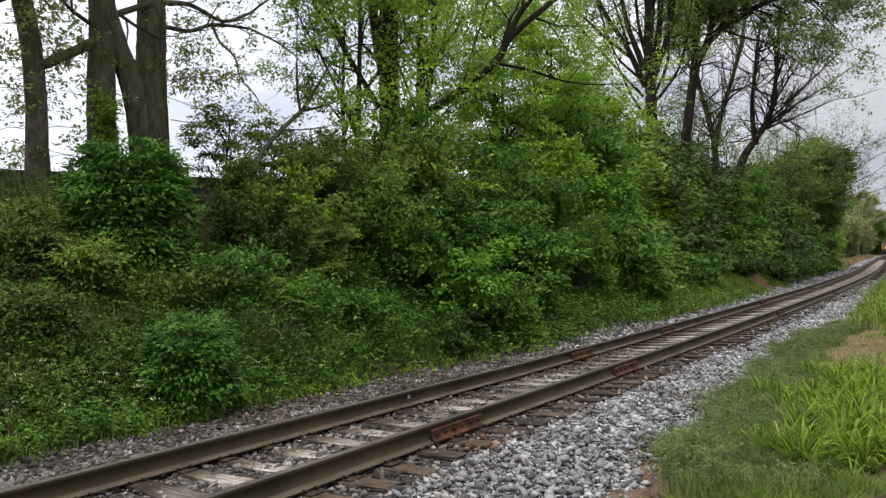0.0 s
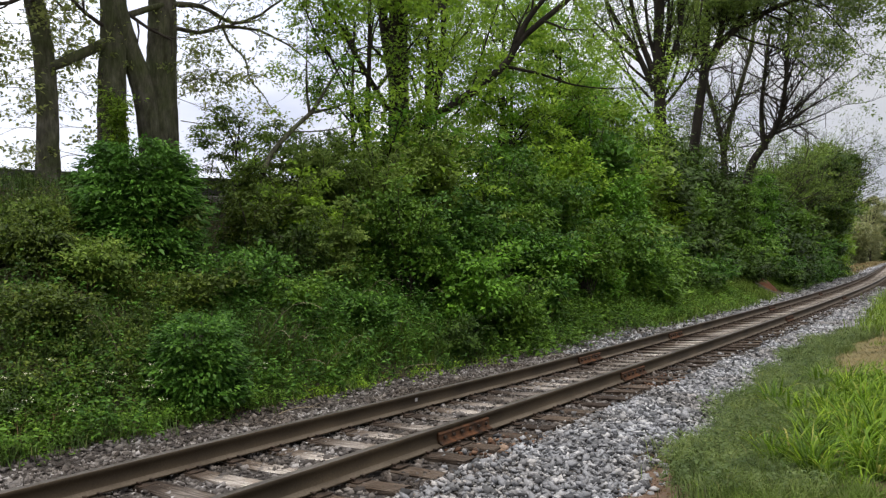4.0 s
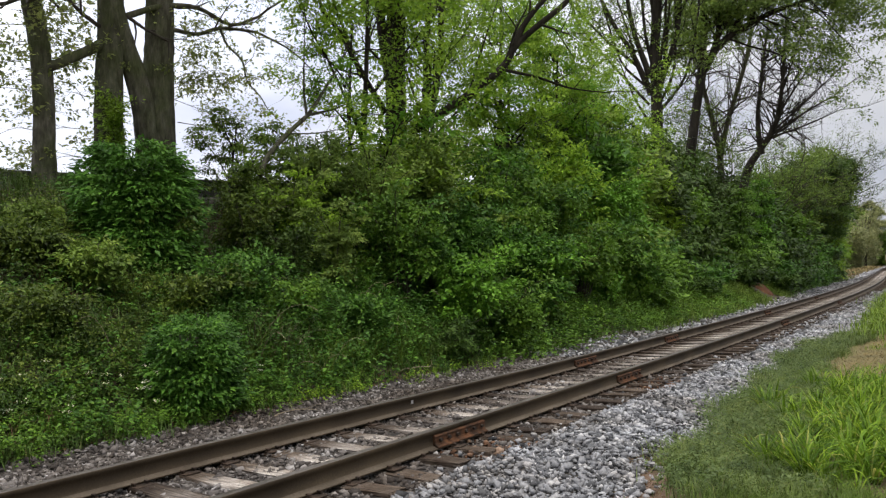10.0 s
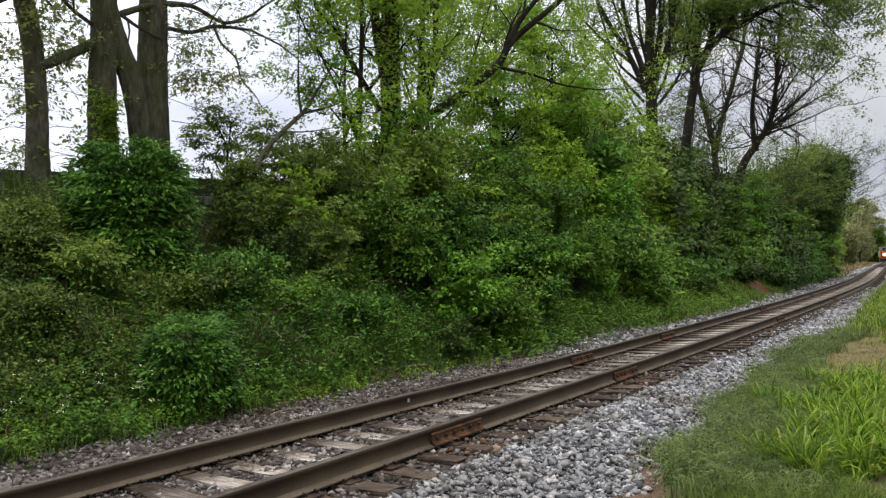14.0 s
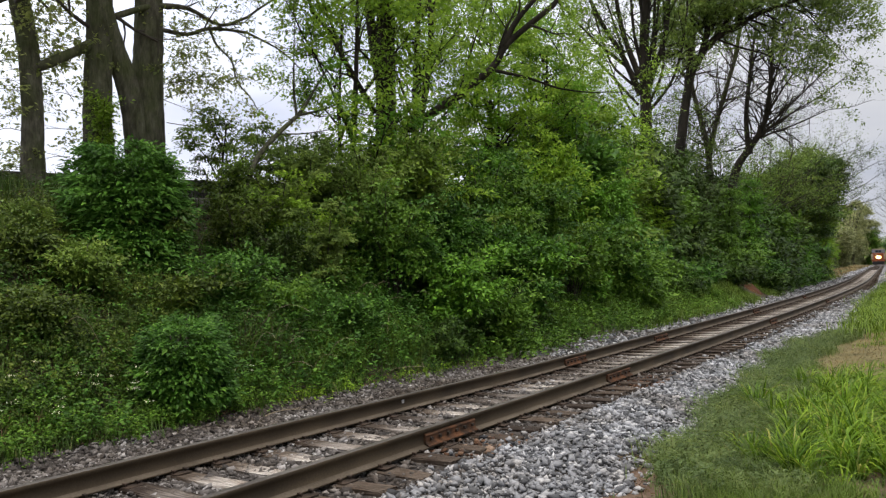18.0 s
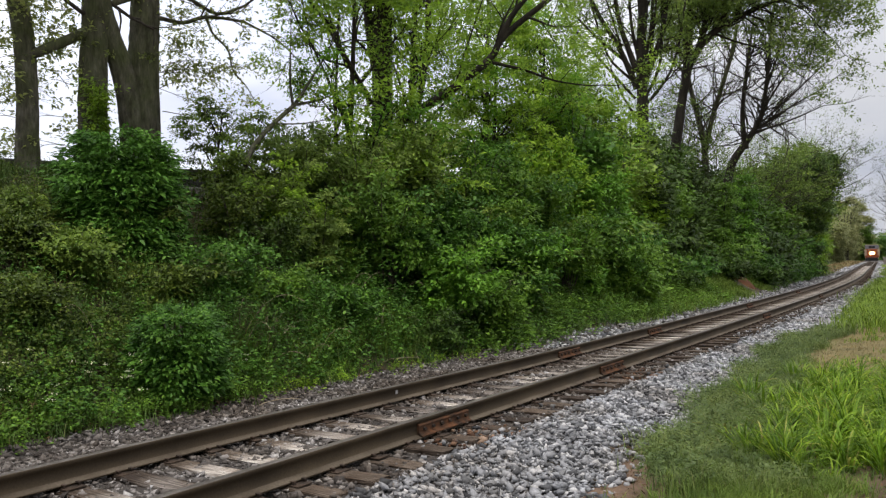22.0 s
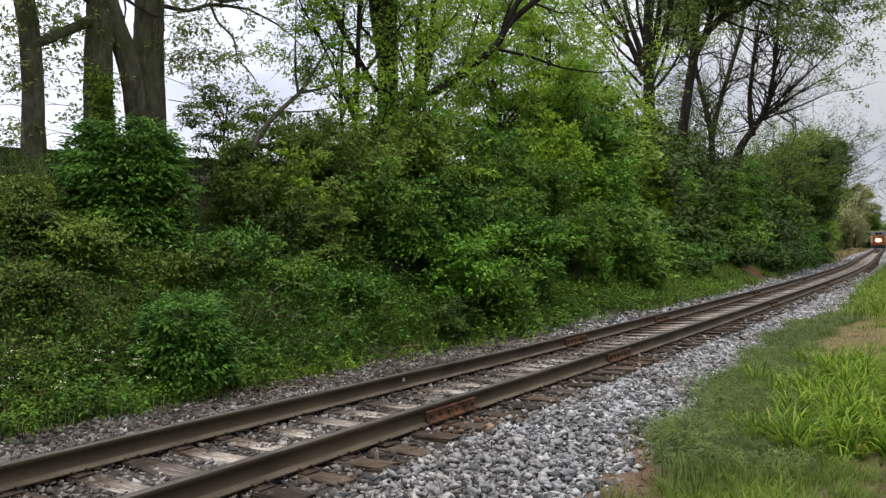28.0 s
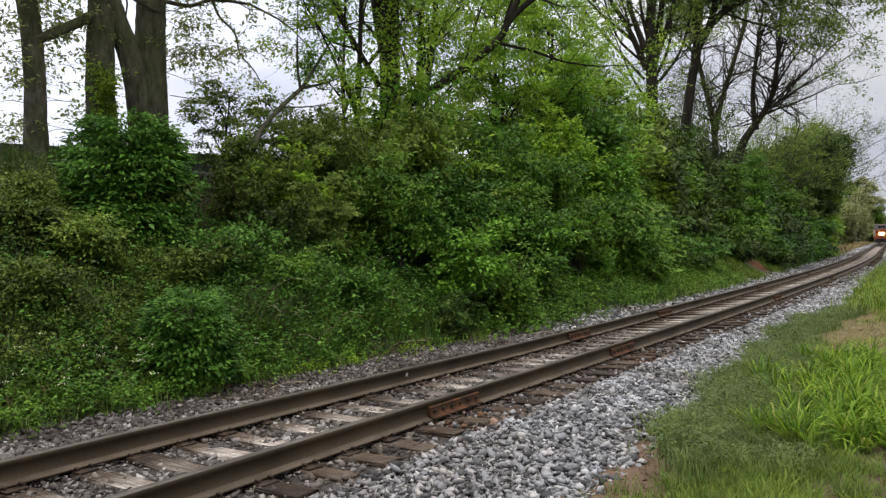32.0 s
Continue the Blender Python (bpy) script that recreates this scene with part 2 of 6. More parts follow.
M_RUSTSTONE = island_stone("rust_stained_stone", [(0.0, (0.06, 0.035, 0.022)), (0.6, (0.17, 0.085, 0.045)), (1.0, (0.34, 0.24, 0.17))])
# darker than the soiled ballast, for the gaps between far ties
M_CRIB = island_stone("dark_brown_ballast", [(0.0, (0.03, 0.025, 0.021)), (0.5, (0.085, 0.073, 0.063)), (0.88, (0.175, 0.157, 0.142)), (1.0, (0.4, 0.38, 0.36))])
M_STONE_DIRTY = island_stone("soiled_ballast", [(0.0, (0.055, 0.047, 0.041)), (0.5, (0.155, 0.138, 0.124)), (0.88, (0.285, 0.262, 0.242)), (1.0, (0.5, 0.48, 0.46))])
M_LEAF = {
    "dark": leafy("deep_green_leaf", [(0, (0.034, 0.085, 0.014)), (0.6, (0.069, 0.166, 0.022)), (1, (0.149, 0.287, 0.044))], vary=0.7),
    "glossy": leafy("glossy_bush_leaf", [(0, (0.038, 0.1, 0.016)), (0.6, (0.08, 0.192, 0.029)), (1, (0.168, 0.318, 0.06))]),
    "olive": leafy("olive_green_leaf", [(0, (0.074, 0.124, 0.022)), (0.6, (0.154, 0.238, 0.04)), (1, (0.294, 0.378, 0.077))]),
    "bright": leafy("fresh_green_leaf", [(0, (0.053, 0.137, 0.015)), (0.6, (0.113, 0.258, 0.025)), (1, (0.225, 0.394, 0.048))]),
    # darkened olive leaf: the shade on the bank is in its colour
    "bramble": leafy("bramble_leaf", [(0, (0.034, 0.056, 0.008)), (0.6, (0.071, 0.111, 0.016)), (1, (0.163, 0.215, 0.038))], vary=0.7),
    "fresh": leafy("grass_green_leaf", [(0, (0.029, 0.078, 0.011)), (0.6, (0.059, 0.15, 0.021)), (1, (0.151, 0.291, 0.047))], vary=0.7),
    "maple": leafy("maple_leaf", [(0, (0.084, 0.192, 0.017)), (0.6, (0.162, 0.342, 0.029)), (1, (0.306, 0.492, 0.06))], 0.4),
    "yellow": leafy("yellow_green_spring_leaf", [(0, (0.124, 0.219, 0.024)), (0.6, (0.236, 0.387, 0.038)), (1, (0.407, 0.543, 0.088))], 0.42),
    # evergreen bushes; also puts shade into low bramble and hedge gaps by colour
    "deep": leafy("evergreen_and_shaded_leaf", [(0, (0.021, 0.039, 0.008)), (0.6, (0.043, 0.078, 0.012)), (1, (0.09, 0.137, 0.025))], 0.15),
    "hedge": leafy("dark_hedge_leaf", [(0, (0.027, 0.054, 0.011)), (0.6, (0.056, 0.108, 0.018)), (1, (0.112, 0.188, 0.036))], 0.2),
    "vine": leafy("ivy_leaf", [(0, (0.053, 0.115, 0.015)), (0.6, (0.11, 0.215, 0.027)), (1, (0.225, 0.362, 0.05))]),
    "pale": leafy("pale_olive_spring_leaf", [(0, (0.200, 0.235, 0.075)), (0.6, (0.280, 0.320, 0.110)), (1, (0.360, 0.400, 0.150))], 0.6),
    "soft": leafy("soft_green_crown_leaf", [(0, (0.115, 0.172, 0.044)), (0.6, (0.201, 0.287, 0.071)), (1, (0.305, 0.397, 0.109))], 0.5),
    # pale spring leaf of far trees, lightened and greyed to paint in distance haze
    "downy": leafy("hazy_grey_green_leaf", [(0, (0.24, 0.26, 0.12)), (0.6, (0.31, 0.33, 0.16)), (1, (0.38, 0.39, 0.21))], 0.4),
}
M_GRASS = leafy("lush_grass_blade", [(0, (0.045, 0.105, 0.008)), (0.5, (0.128, 0.236, 0.016)), (0.93, (0.245, 0.36, 0.034)), (1, (0.34, 0.31, 0.1))], 0.35, 0.45, 0.9, 0.95)
M_TURF = leafy("fine_grey_green_weed", [(0, (0.05, 0.08, 0.024)), (0.6, (0.108, 0.152, 0.046)), (0.9, (0.15, 0.2, 0.066)), (1, (0.26, 0.21, 0.12))], 0.3, 0.6, 0.9)
M_LONG_GRASS = leafy("verge_grass_blade", [(0, (0.05, 0.105, 0.01)), (0.6, (0.115, 0.205, 0.02)), (0.94, (0.19, 0.275, 0.04)), (1, (0.3, 0.25, 0.13))], 0.3, 0.5, 0.8)
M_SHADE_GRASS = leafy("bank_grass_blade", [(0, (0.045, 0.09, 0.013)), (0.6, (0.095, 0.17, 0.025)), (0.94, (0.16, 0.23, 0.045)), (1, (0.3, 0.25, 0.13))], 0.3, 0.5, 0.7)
# darker copy of the bank grass, with shade put into its colour
M_GRASS_SHADED = leafy("shaded_bank_grass_blade", [(0, (0.03, 0.065, 0.012)), (0.6, (0.06, 0.115, 0.022)), (0.94, (0.1, 0.16, 0.04)), (1, (0.28, 0.22, 0.12))], 0.25, 0.5, 0.7)
M_WEED = leafy("small_pale_weed_leaf", [(0, (0.075, 0.115, 0.04)), (0.6, (0.125, 0.178, 0.066)), (1, (0.21, 0.26, 0.115))], 0.3, 0.5, 0.9)
M_STRAW = leafy("dry_straw", [(0, (0.115, 0.085, 0.036)), (0.6, (0.2, 0.155, 0.074)), (1, (0.31, 0.25, 0.135))], 0.2, 0.7, 1.0)
M_DEAD = leafy("grey_dead_stalk", [(0, (0.09, 0.075, 0.055)), (0.6, (0.16, 0.135, 0.105)), (1, (0.26, 0.225, 0.18))], 0.1, 0.8, 1.0)
M_LITTER = leafy("brown_leaf_litter", [(0, (0.05, 0.032, 0.018)), (0.6, (0.11, 0.07, 0.04)), (1, (0.2, 0.14, 0.08))], 0.1, 0.8, 1.0)
M_PETAL = leafy("white_petal", [(0, (0.4, 0.41, 0.3)), (1, (0.7, 0.7, 0.58))], 0.3, 0.6, 1.0)


# ---- mesh tools ----
def mesh_of(name, verts, faces, mat, smooth=False):
    """A mesh from arrays: verts (n, 3) and faces (m, 3 or 4)."""
    verts, faces = np.asarray(verts, np.float32), np.asarray(faces, np.int32)
    me = bpy.data.meshes.new(name)
    k = faces.shape[1]
    me.vertices.add(len(verts))
    me.vertices.foreach_set("co", verts.ravel())
    me.loops.add(faces.size)
    me.loops.foreach_set("vertex_index", faces.ravel())
    me.polygons.add(len(faces))
    me.polygons.foreach_set("loop_start", np.arange(0, faces.size, k, dtype=np.int32))
    me.polygons.foreach_set("loop_total", np.full(len(faces), k, np.int32))
    if smooth:
        me.polygons.foreach_set("use_smooth", np.ones(len(faces), bool))
    me.update(calc_edges=True)
    me.materials.append(mat)
    return me


def child(name, me, parent, label=""):
    ob = new(name, me)
    ob.parent = parent
    return tagged(ob, label)


def part(name, bm, mat, parent, label="", smooth=False):
    me = bpy.data.meshes.new(name)
    if smooth:
        for f in bm.faces:
            f.smooth = True
    bm.to_mesh(me)
    bm.free()
    me.materials.append(mat)
    return child(name, me, parent, label)


def box(bm, lo, hi, bevel=0.0):
    lo, hi = Vector(lo), Vector(hi)
    m = Matrix.LocRotScale((lo + hi) / 2, None, hi - lo)
    made = bmesh.ops.create_cube(bm, size=1, matrix=m)["verts"]
    if bevel:
        edges = list({e for v in made for e in v.link_edges})
        bmesh.ops.bevel(bm, geom=edges, offset=bevel, segments=2, affect="EDGES", profile=0.6)
    return bm


def cyl(bm, a, b, r, r2=None, sides=12):
    a, b = Vector(a), Vector(b)
    turn = (b - a).to_track_quat("Z", "Y").to_matrix().to_4x4()
    bmesh.ops.create_cone(bm, cap_ends=True, segments=sides, radius1=r, radius2=r if r2 is None else r2, depth=(b - a).length,
                          matrix=Matrix.Translation((a + b) / 2) @ turn)
    return bm


class Tubes:
    """Collects tapered tubes for one mesh."""

    def __init__(self):
        self.v, self.f, self.n = [], [], 0

    def add(self, pts, radii, sides=6):
        pts, radii = np.asarray(pts, float), np.asarray(radii, float)
        tang = np.gradient(pts, axis=0)
        tang /= np.linalg.norm(tang, axis=1)[:, None] + 1e-9
        ref = np.array([0.13, 0.31, 0.94]) if abs(tang[:, 2]).mean() < 0.8 else np.array([0.94, 0.31, 0.13])
        a = np.cross(tang, ref)
        a /= np.linalg.norm(a, axis=1)[:, None] + 1e-9
        b = np.cross(tang, a)
        ang = np.arange(sides) * 2 * np.pi / sides
        if radii.ndim == 1:
            radii = radii[:, None] * np.ones(sides)
        ring = pts[:, None] + radii[:, :, None] * (np.cos(ang)[None, :, None] * a[:, None] + np.sin(ang)[None, :, None] * b[:, None])
        k = len(pts)
        i, j = np.meshgrid(np.arange(k - 1), np.arange(sides), indexing="ij")
        j2 = (j + 1) % sides
        f = np.stack([i * sides + j, i * sides + j2, (i + 1) * sides + j2, (i + 1) * sides + j], -1).reshape(-1, 4)
        self.v.append(ring.reshape(-1, 3))
        self.f.append(f + self.n)
        self.n += k * sides

    def mesh(self, name, mat):
        return mesh_of(name, np.concatenate(self.v), np.concatenate(self.f), mat, True)


def unit(v):
    return v / (np.linalg.norm(v, axis=-1, keepdims=True) + 1e-9)


def leaves(rng, at, out, size, up=0.8, spread=0.7, wide=0.27):
    """Folded leaf blades at the points; out: the way each twig points; returns verts and faces."""
    n = len(at)
    d = unit(out + rng.normal(0, spread, (n, 3)) + np.array([0, 0, -0.15]))
    nrm = unit(rng.normal(0, 0.36, (n, 3)) + np.array([0.35, -0.2, up]))
    right = unit(np.cross(d, nrm))
    nrm = np.cross(right, d)
    ln = size * rng.uniform(0.55, 1.25, (n, 1))
    w = ln * wide * rng.uniform(0.8, 1.25, (n, 1))
    k3 = np.arange(n)[:, None] * 3
    if size > 0.16:  # leaves of far plants: one bent triangle each
        v = np.stack([at - right * w * 1.05, at + d * ln - nrm * ln * 0.1, at + right * w * 1.05], 1)
        return v.reshape(-1, 3), (k3 + [0, 1, 2]).reshape(-1, 3)
    fold = nrm * w * 0.45
    mid = at + d * ln * 0.42
    v = np.stack([at, mid - right * w + fold, at + d * ln - nrm * ln * 0.12, mid + right * w + fold], 1).reshape(-1, 3)
    k = np.arange(n)[:, None] * 4
    return v, np.concatenate([k + [0, 1, 2], k + [0, 2, 3]], 1).reshape(-1, 3)


class Foliage:
    def __init__(self):
        self.v, self.f, self.n = [], [], 0

    def add(self, vf):
        v, f = vf
        self.v.append(v)
        self.f.append(f + self.n)
        self.n += len(v)

    def mesh(self, name, mat):
        return mesh_of(name, np.concatenate(self.v), np.concatenate(self.f), mat)


def sprays(rng, tips, dirs, per, length, size, **kw):
    """Leaves strung along a short twig at each tip, in a loose flat spray."""
    n = len(tips)
    s = rng.uniform(0, 1, (n, per, 1))
    loose = rng.normal(0, length * 0.26, (n, per, 3)) * np.array([1, 1, 0.36])
    at = tips[:, None] + dirs[:, None] * (s - 0.35) * length + loose
    out = np.repeat(dirs[:, None] * np.array([1, 1, 0.35]), per, 1) + loose / length * 1.5
    return leaves(rng, at.reshape(-1, 3), out.reshape(-1, 3), size, **kw)


def blades(rng, at, height, width, lean=0.5):
    """Leaning grass blades: three triangles each."""
    n = len(at)
    a = rng.uniform(0, 2 * np.pi, n)
    d = np.stack([np.cos(a), np.sin(a), np.zeros(n)], 1)
    side = np.stack([-np.sin(a), np.cos(a), np.zeros(n)], 1)
    h = height * rng.uniform(0.5, 1.25, (n, 1))
    k = lean * rng.uniform(0.3, 1.5, (n, 1)) * h
    w = width * rng.uniform(0.6, 1.3, (n, 1))
    z = np.array([0, 0, 1.0])
    p1, p2 = at + z * h * 0.72 + d * k * 0.42, at + z * h * 0.88 + d * k * 1.35
    v = np.stack([at - side * w * 0.5, at + side * w * 0.5, p1 - side * w * 0.45, p1 + side * w * 0.45, p2], 1)
    b = np.arange(n)[:, None] * 5
    f = np.concatenate([b + [0, 1, 3], b + [0, 3, 2], b + [2, 3, 4]], 1).reshape(-1, 3)
    return v.reshape(-1, 3), f


def fountain(rng, centres, per, length, width, lean=1.0):
    """Clumps of broad grass blades that rise, bend over and droop outward."""
    c = np.repeat(centres, per, 0)
    n = len(c)
    a = rng.uniform(0, 2 * np.pi, n)
    d = np.stack([np.cos(a), np.sin(a), np.zeros(n)], 1)
    side = np.stack([-np.sin(a), np.cos(a), np.zeros(n)], 1)
    ln = length * rng.uniform(0.45, 1.2, n)
    tilt = rng.uniform(0.05, 0.5, n) * lean
    bend = rng.uniform(0.8, 2.7, n) * lean
    p = c + d * rng.uniform(0, 0.07, (n, 1)) + rng.normal(0, 0.012, (n, 3)) * np.array([1, 1, 0])
    w = width * rng.uniform(0.6, 1.25, (n, 1))
    rows, steps = [], 6
    for k in range(steps + 1):
        f = k / steps
        half = side * w * (0.35 + 1.1 * f - 1.45 * f * f) * 0.62
        rows += [p - half, p + half + np.array([0, 0, 0.3]) * w * 0.4]
        ang = tilt + bend * f ** 1.6
        p = p + (d * np.sin(ang)[:, None] + np.array([0, 0, 1.0]) * np.cos(ang)[:, None]) * (ln / steps)[:, None]
    v = np.stack(rows, 1)
    m = v.shape[1]
    b = np.arange(n)[:, None] * m
    f = np.concatenate([np.concatenate([b + [2 * k, 2 * k + 1, 2 * k + 3], b + [2 * k, 2 * k + 3, 2 * k + 2]], 1) for k in range(steps)], 1)
    return v.reshape(-1, 3), f.reshape(-1, 3)


# ---- the line and the ground ----
NEAR = -4.447      # x of the near rail at the camera
BEND, Y_BEND, Y_END = 0.00114, 10.0, 75.0


def line_x(y):
    """x of the near rail's centre: straight, then a slow left-hand curve, then straight."""
    y = np.asarray(y, float)
    q = np.clip(y, Y_BEND, Y_END) - Y_BEND
    return NEAR - 0.5 * BEND * q * q - BEND * (Y_END - Y_BEND) * np.maximum(y - Y_END, 0)


def line_turn(y):
    return BEND * (np.clip(y, Y_BEND, Y_END) - Y_BEND)


def cant(y):
    """How far the inner rail lies below the outer one."""
    return float(np.interp(y, [4.5, 11, 120, 160], [0, 0.042, 0.042, 0]))


def on_line(y, u, z):
    """A point u metres to the right of the near rail."""
    t = np.arctan(line_turn(y))
    return Vector((float(line_x(y) + u * np.cos(t)), float(y + u * np.sin(t)), z + u / 1.511 * cant(y)))


def ground_z(x, y):
    x, y = np.asarray(x, float), np.asarray(y, float)
    u = x - line_x(y)
    low = np.interp(u, [-4.0, -3.2, -2.7, -2.1, 0.7, 1.9, 2.6, 6, 12], [-0.34, -0.33, -0.29, -0.25, -0.25, -0.36, -0.3, -0.16, -0.1])
    low = low - np.interp(y, [4.5, 11, 120, 160], [0, 0.042, 0.042, 0]) * np.interp(u, [-4, -2.7, -1.5, 0], [0, 1.2, 1, 0])
    fall = np.clip((118 - y) / 38, 0, 1)
    bank = np.interp(-u, [3.2, 3.8, 8.9, 9.8, 40], [0, 0.15, 3.45, 3.65, 3.7]) * fall
    return low + bank + 0.06 * np.sin(x * 1.9 + y * 0.7) * np.sin(y * 1.3 - x * 0.4) * np.clip(-u - 3.2, 0, 1)


def sheet(name, xs, ys, mat, label, lift=0.0, curved=True):
    gx, gy = np.meshgrid(xs, ys)
    if curved:
        gx = gx + (line_x(gy) - NEAR)
    gz = ground_z(gx, gy) + lift
    nx, ny = len(xs), len(ys)
    i, j = np.meshgrid(np.arange(ny - 1), np.arange(nx - 1), indexing="ij")
    k = i * nx + j
    f = np.stack([k, k + 1, k + nx + 1, k + nx], -1).reshape(-1, 4)
    return tagged(new(name, mesh_of(name, np.stack([gx, gy, gz], -1).reshape(-1, 3), f, mat, True)), label, kind="structure")


YS = np.concatenate([[-900, -300, -100, -40, -15], np.arange(-8, 30, 0.4), np.arange(30, 180, 2.0), [200, 240, 300, 420, 700, 1500]])
XS = np.concatenate([[-1500, -500, -150, -60, -30], np.arange(-20, -7.6, 0.35), np.arange(-7.5, 2.0, 0.3), [3, 5, 8, 14, 30, 90, 300, 1500]])
sheet("ground", XS, YS, M_SOIL, "dark soil and leaf litter of a railway cutting")
sheet("grit_bed", np.arange(-8.0, -2.5, 0.25), np.concatenate([np.arange(-8, 30, 0.5), np.arange(30, 330, 3.0)]), M_GRIT, "dirty grit under the railway ballast", 0.012)
sheet("verge", np.concatenate([np.arange(-2.6, 6, 0.4), [8, 14, 30]]), np.arange(-8, 12.6, 0.5), M_EARTH, "dark brown verge soil beside the track", 0.012)
sheet("verge_dry", np.concatenate([np.arange(-2.6, 6, 0.4), [8, 14, 30]]), np.arange(12.0, 34, 0.5), M_VERGE, "dry straw-coloured verge soil beside the track", 0.012)


# ---- trees ----
def plates(rng, lobe, n, per, size, droop=0.35):
    """Sprays of leaves lying in loose level tiers through one rounded mass of a crown."""
    c, r = np.array(lobe[:3]), np.array([lobe[3], lobe[3], lobe[4]])
    tiers = max(3, int(lobe[4] / (size * 2.6)))
    level = (rng.integers(0, tiers, n) + rng.normal(0, 0.16, n)) / (tiers - 1) * 2 - 1
    a = rng.uniform(0, 2 * np.pi, n)
    ragged = 0.8 + 0.28 * np.sin(3 * a + 5 * level + lobe[0]) * np.sin(2 * a - 3 * level + lobe[2])
    q = np.sqrt(np.clip(1.08 - level ** 2, 0.05, 1)) * ragged * rng.uniform(0.25, 1, n) ** 0.4
    way = np.stack([np.cos(a), np.sin(a), np.full(n, -droop)], 1)
    tips = c + np.stack([np.cos(a) * q, np.sin(a) * q, level], 1) * r
    return sprays(rng, tips, unit(way), per, size * 3.4, size, up=1.0, spread=0.5)


def branchwork(rng, tubes, start, way, length, radius, level, ends, droop=0.0):
    """A limb that wanders upward and forks into twigs; ends collects the tips and their ways."""
    n = 5 if level < 2 else 3 if level < 3 else 2
    pts, d = [np.array(start, float)], np.array(way, float)
    for i in range(n):
        d = d + rng.normal(0, 0.16, 3) + np.array([0, 0, 0.07 - droop])
        d /= np.linalg.norm(d)
        pts.append(pts[-1] + d * length / n)
    radii = radius * np.linspace(1, 0.42, n + 1)
    tubes.add(pts, radii, 7 if radius > 0.05 else 5 if radius > 0.012 else 3)
    if level >= 3:
        ends.append((pts[-1], d))
        ends.append((pts[-2], unit(d + rng.normal(0, 0.5, 3))))
        return
    kids = 4 if level < 2 else 3
    for i in range(kids):
        k = min(n, 2 + int(i * (n - 1) / kids) + (1 if i == kids - 1 else 0))
        side = unit(d + rng.normal(0, 0.62, 3) + np.array([0, 0, 0.12 - droop]))
        branchwork(rng, tubes, pts[k], side, length * rng.uniform(0.48, 0.68), radii[k] * 0.62, level + 1, ends, droop)


def spine(pts, r0, r1, rng, steps=4):
    """A smooth stem through a few points."""
    pts = np.asarray(pts, float)
    k = np.linspace(0, len(pts) - 1, (len(pts) - 1) * steps + 1)
    out = np.stack([np.interp(k, np.arange(len(pts)), pts[:, i]) for i in range(3)], 1)
    for _ in range(2):
        out[1:-1] = (out[:-2] + 2 * out[1:-1] + out[2:]) / 4
    out[1:-1] += rng.normal(0, r0 * 0.03, out[1:-1].shape)
    return out, np.linspace(r0, r1, len(out))


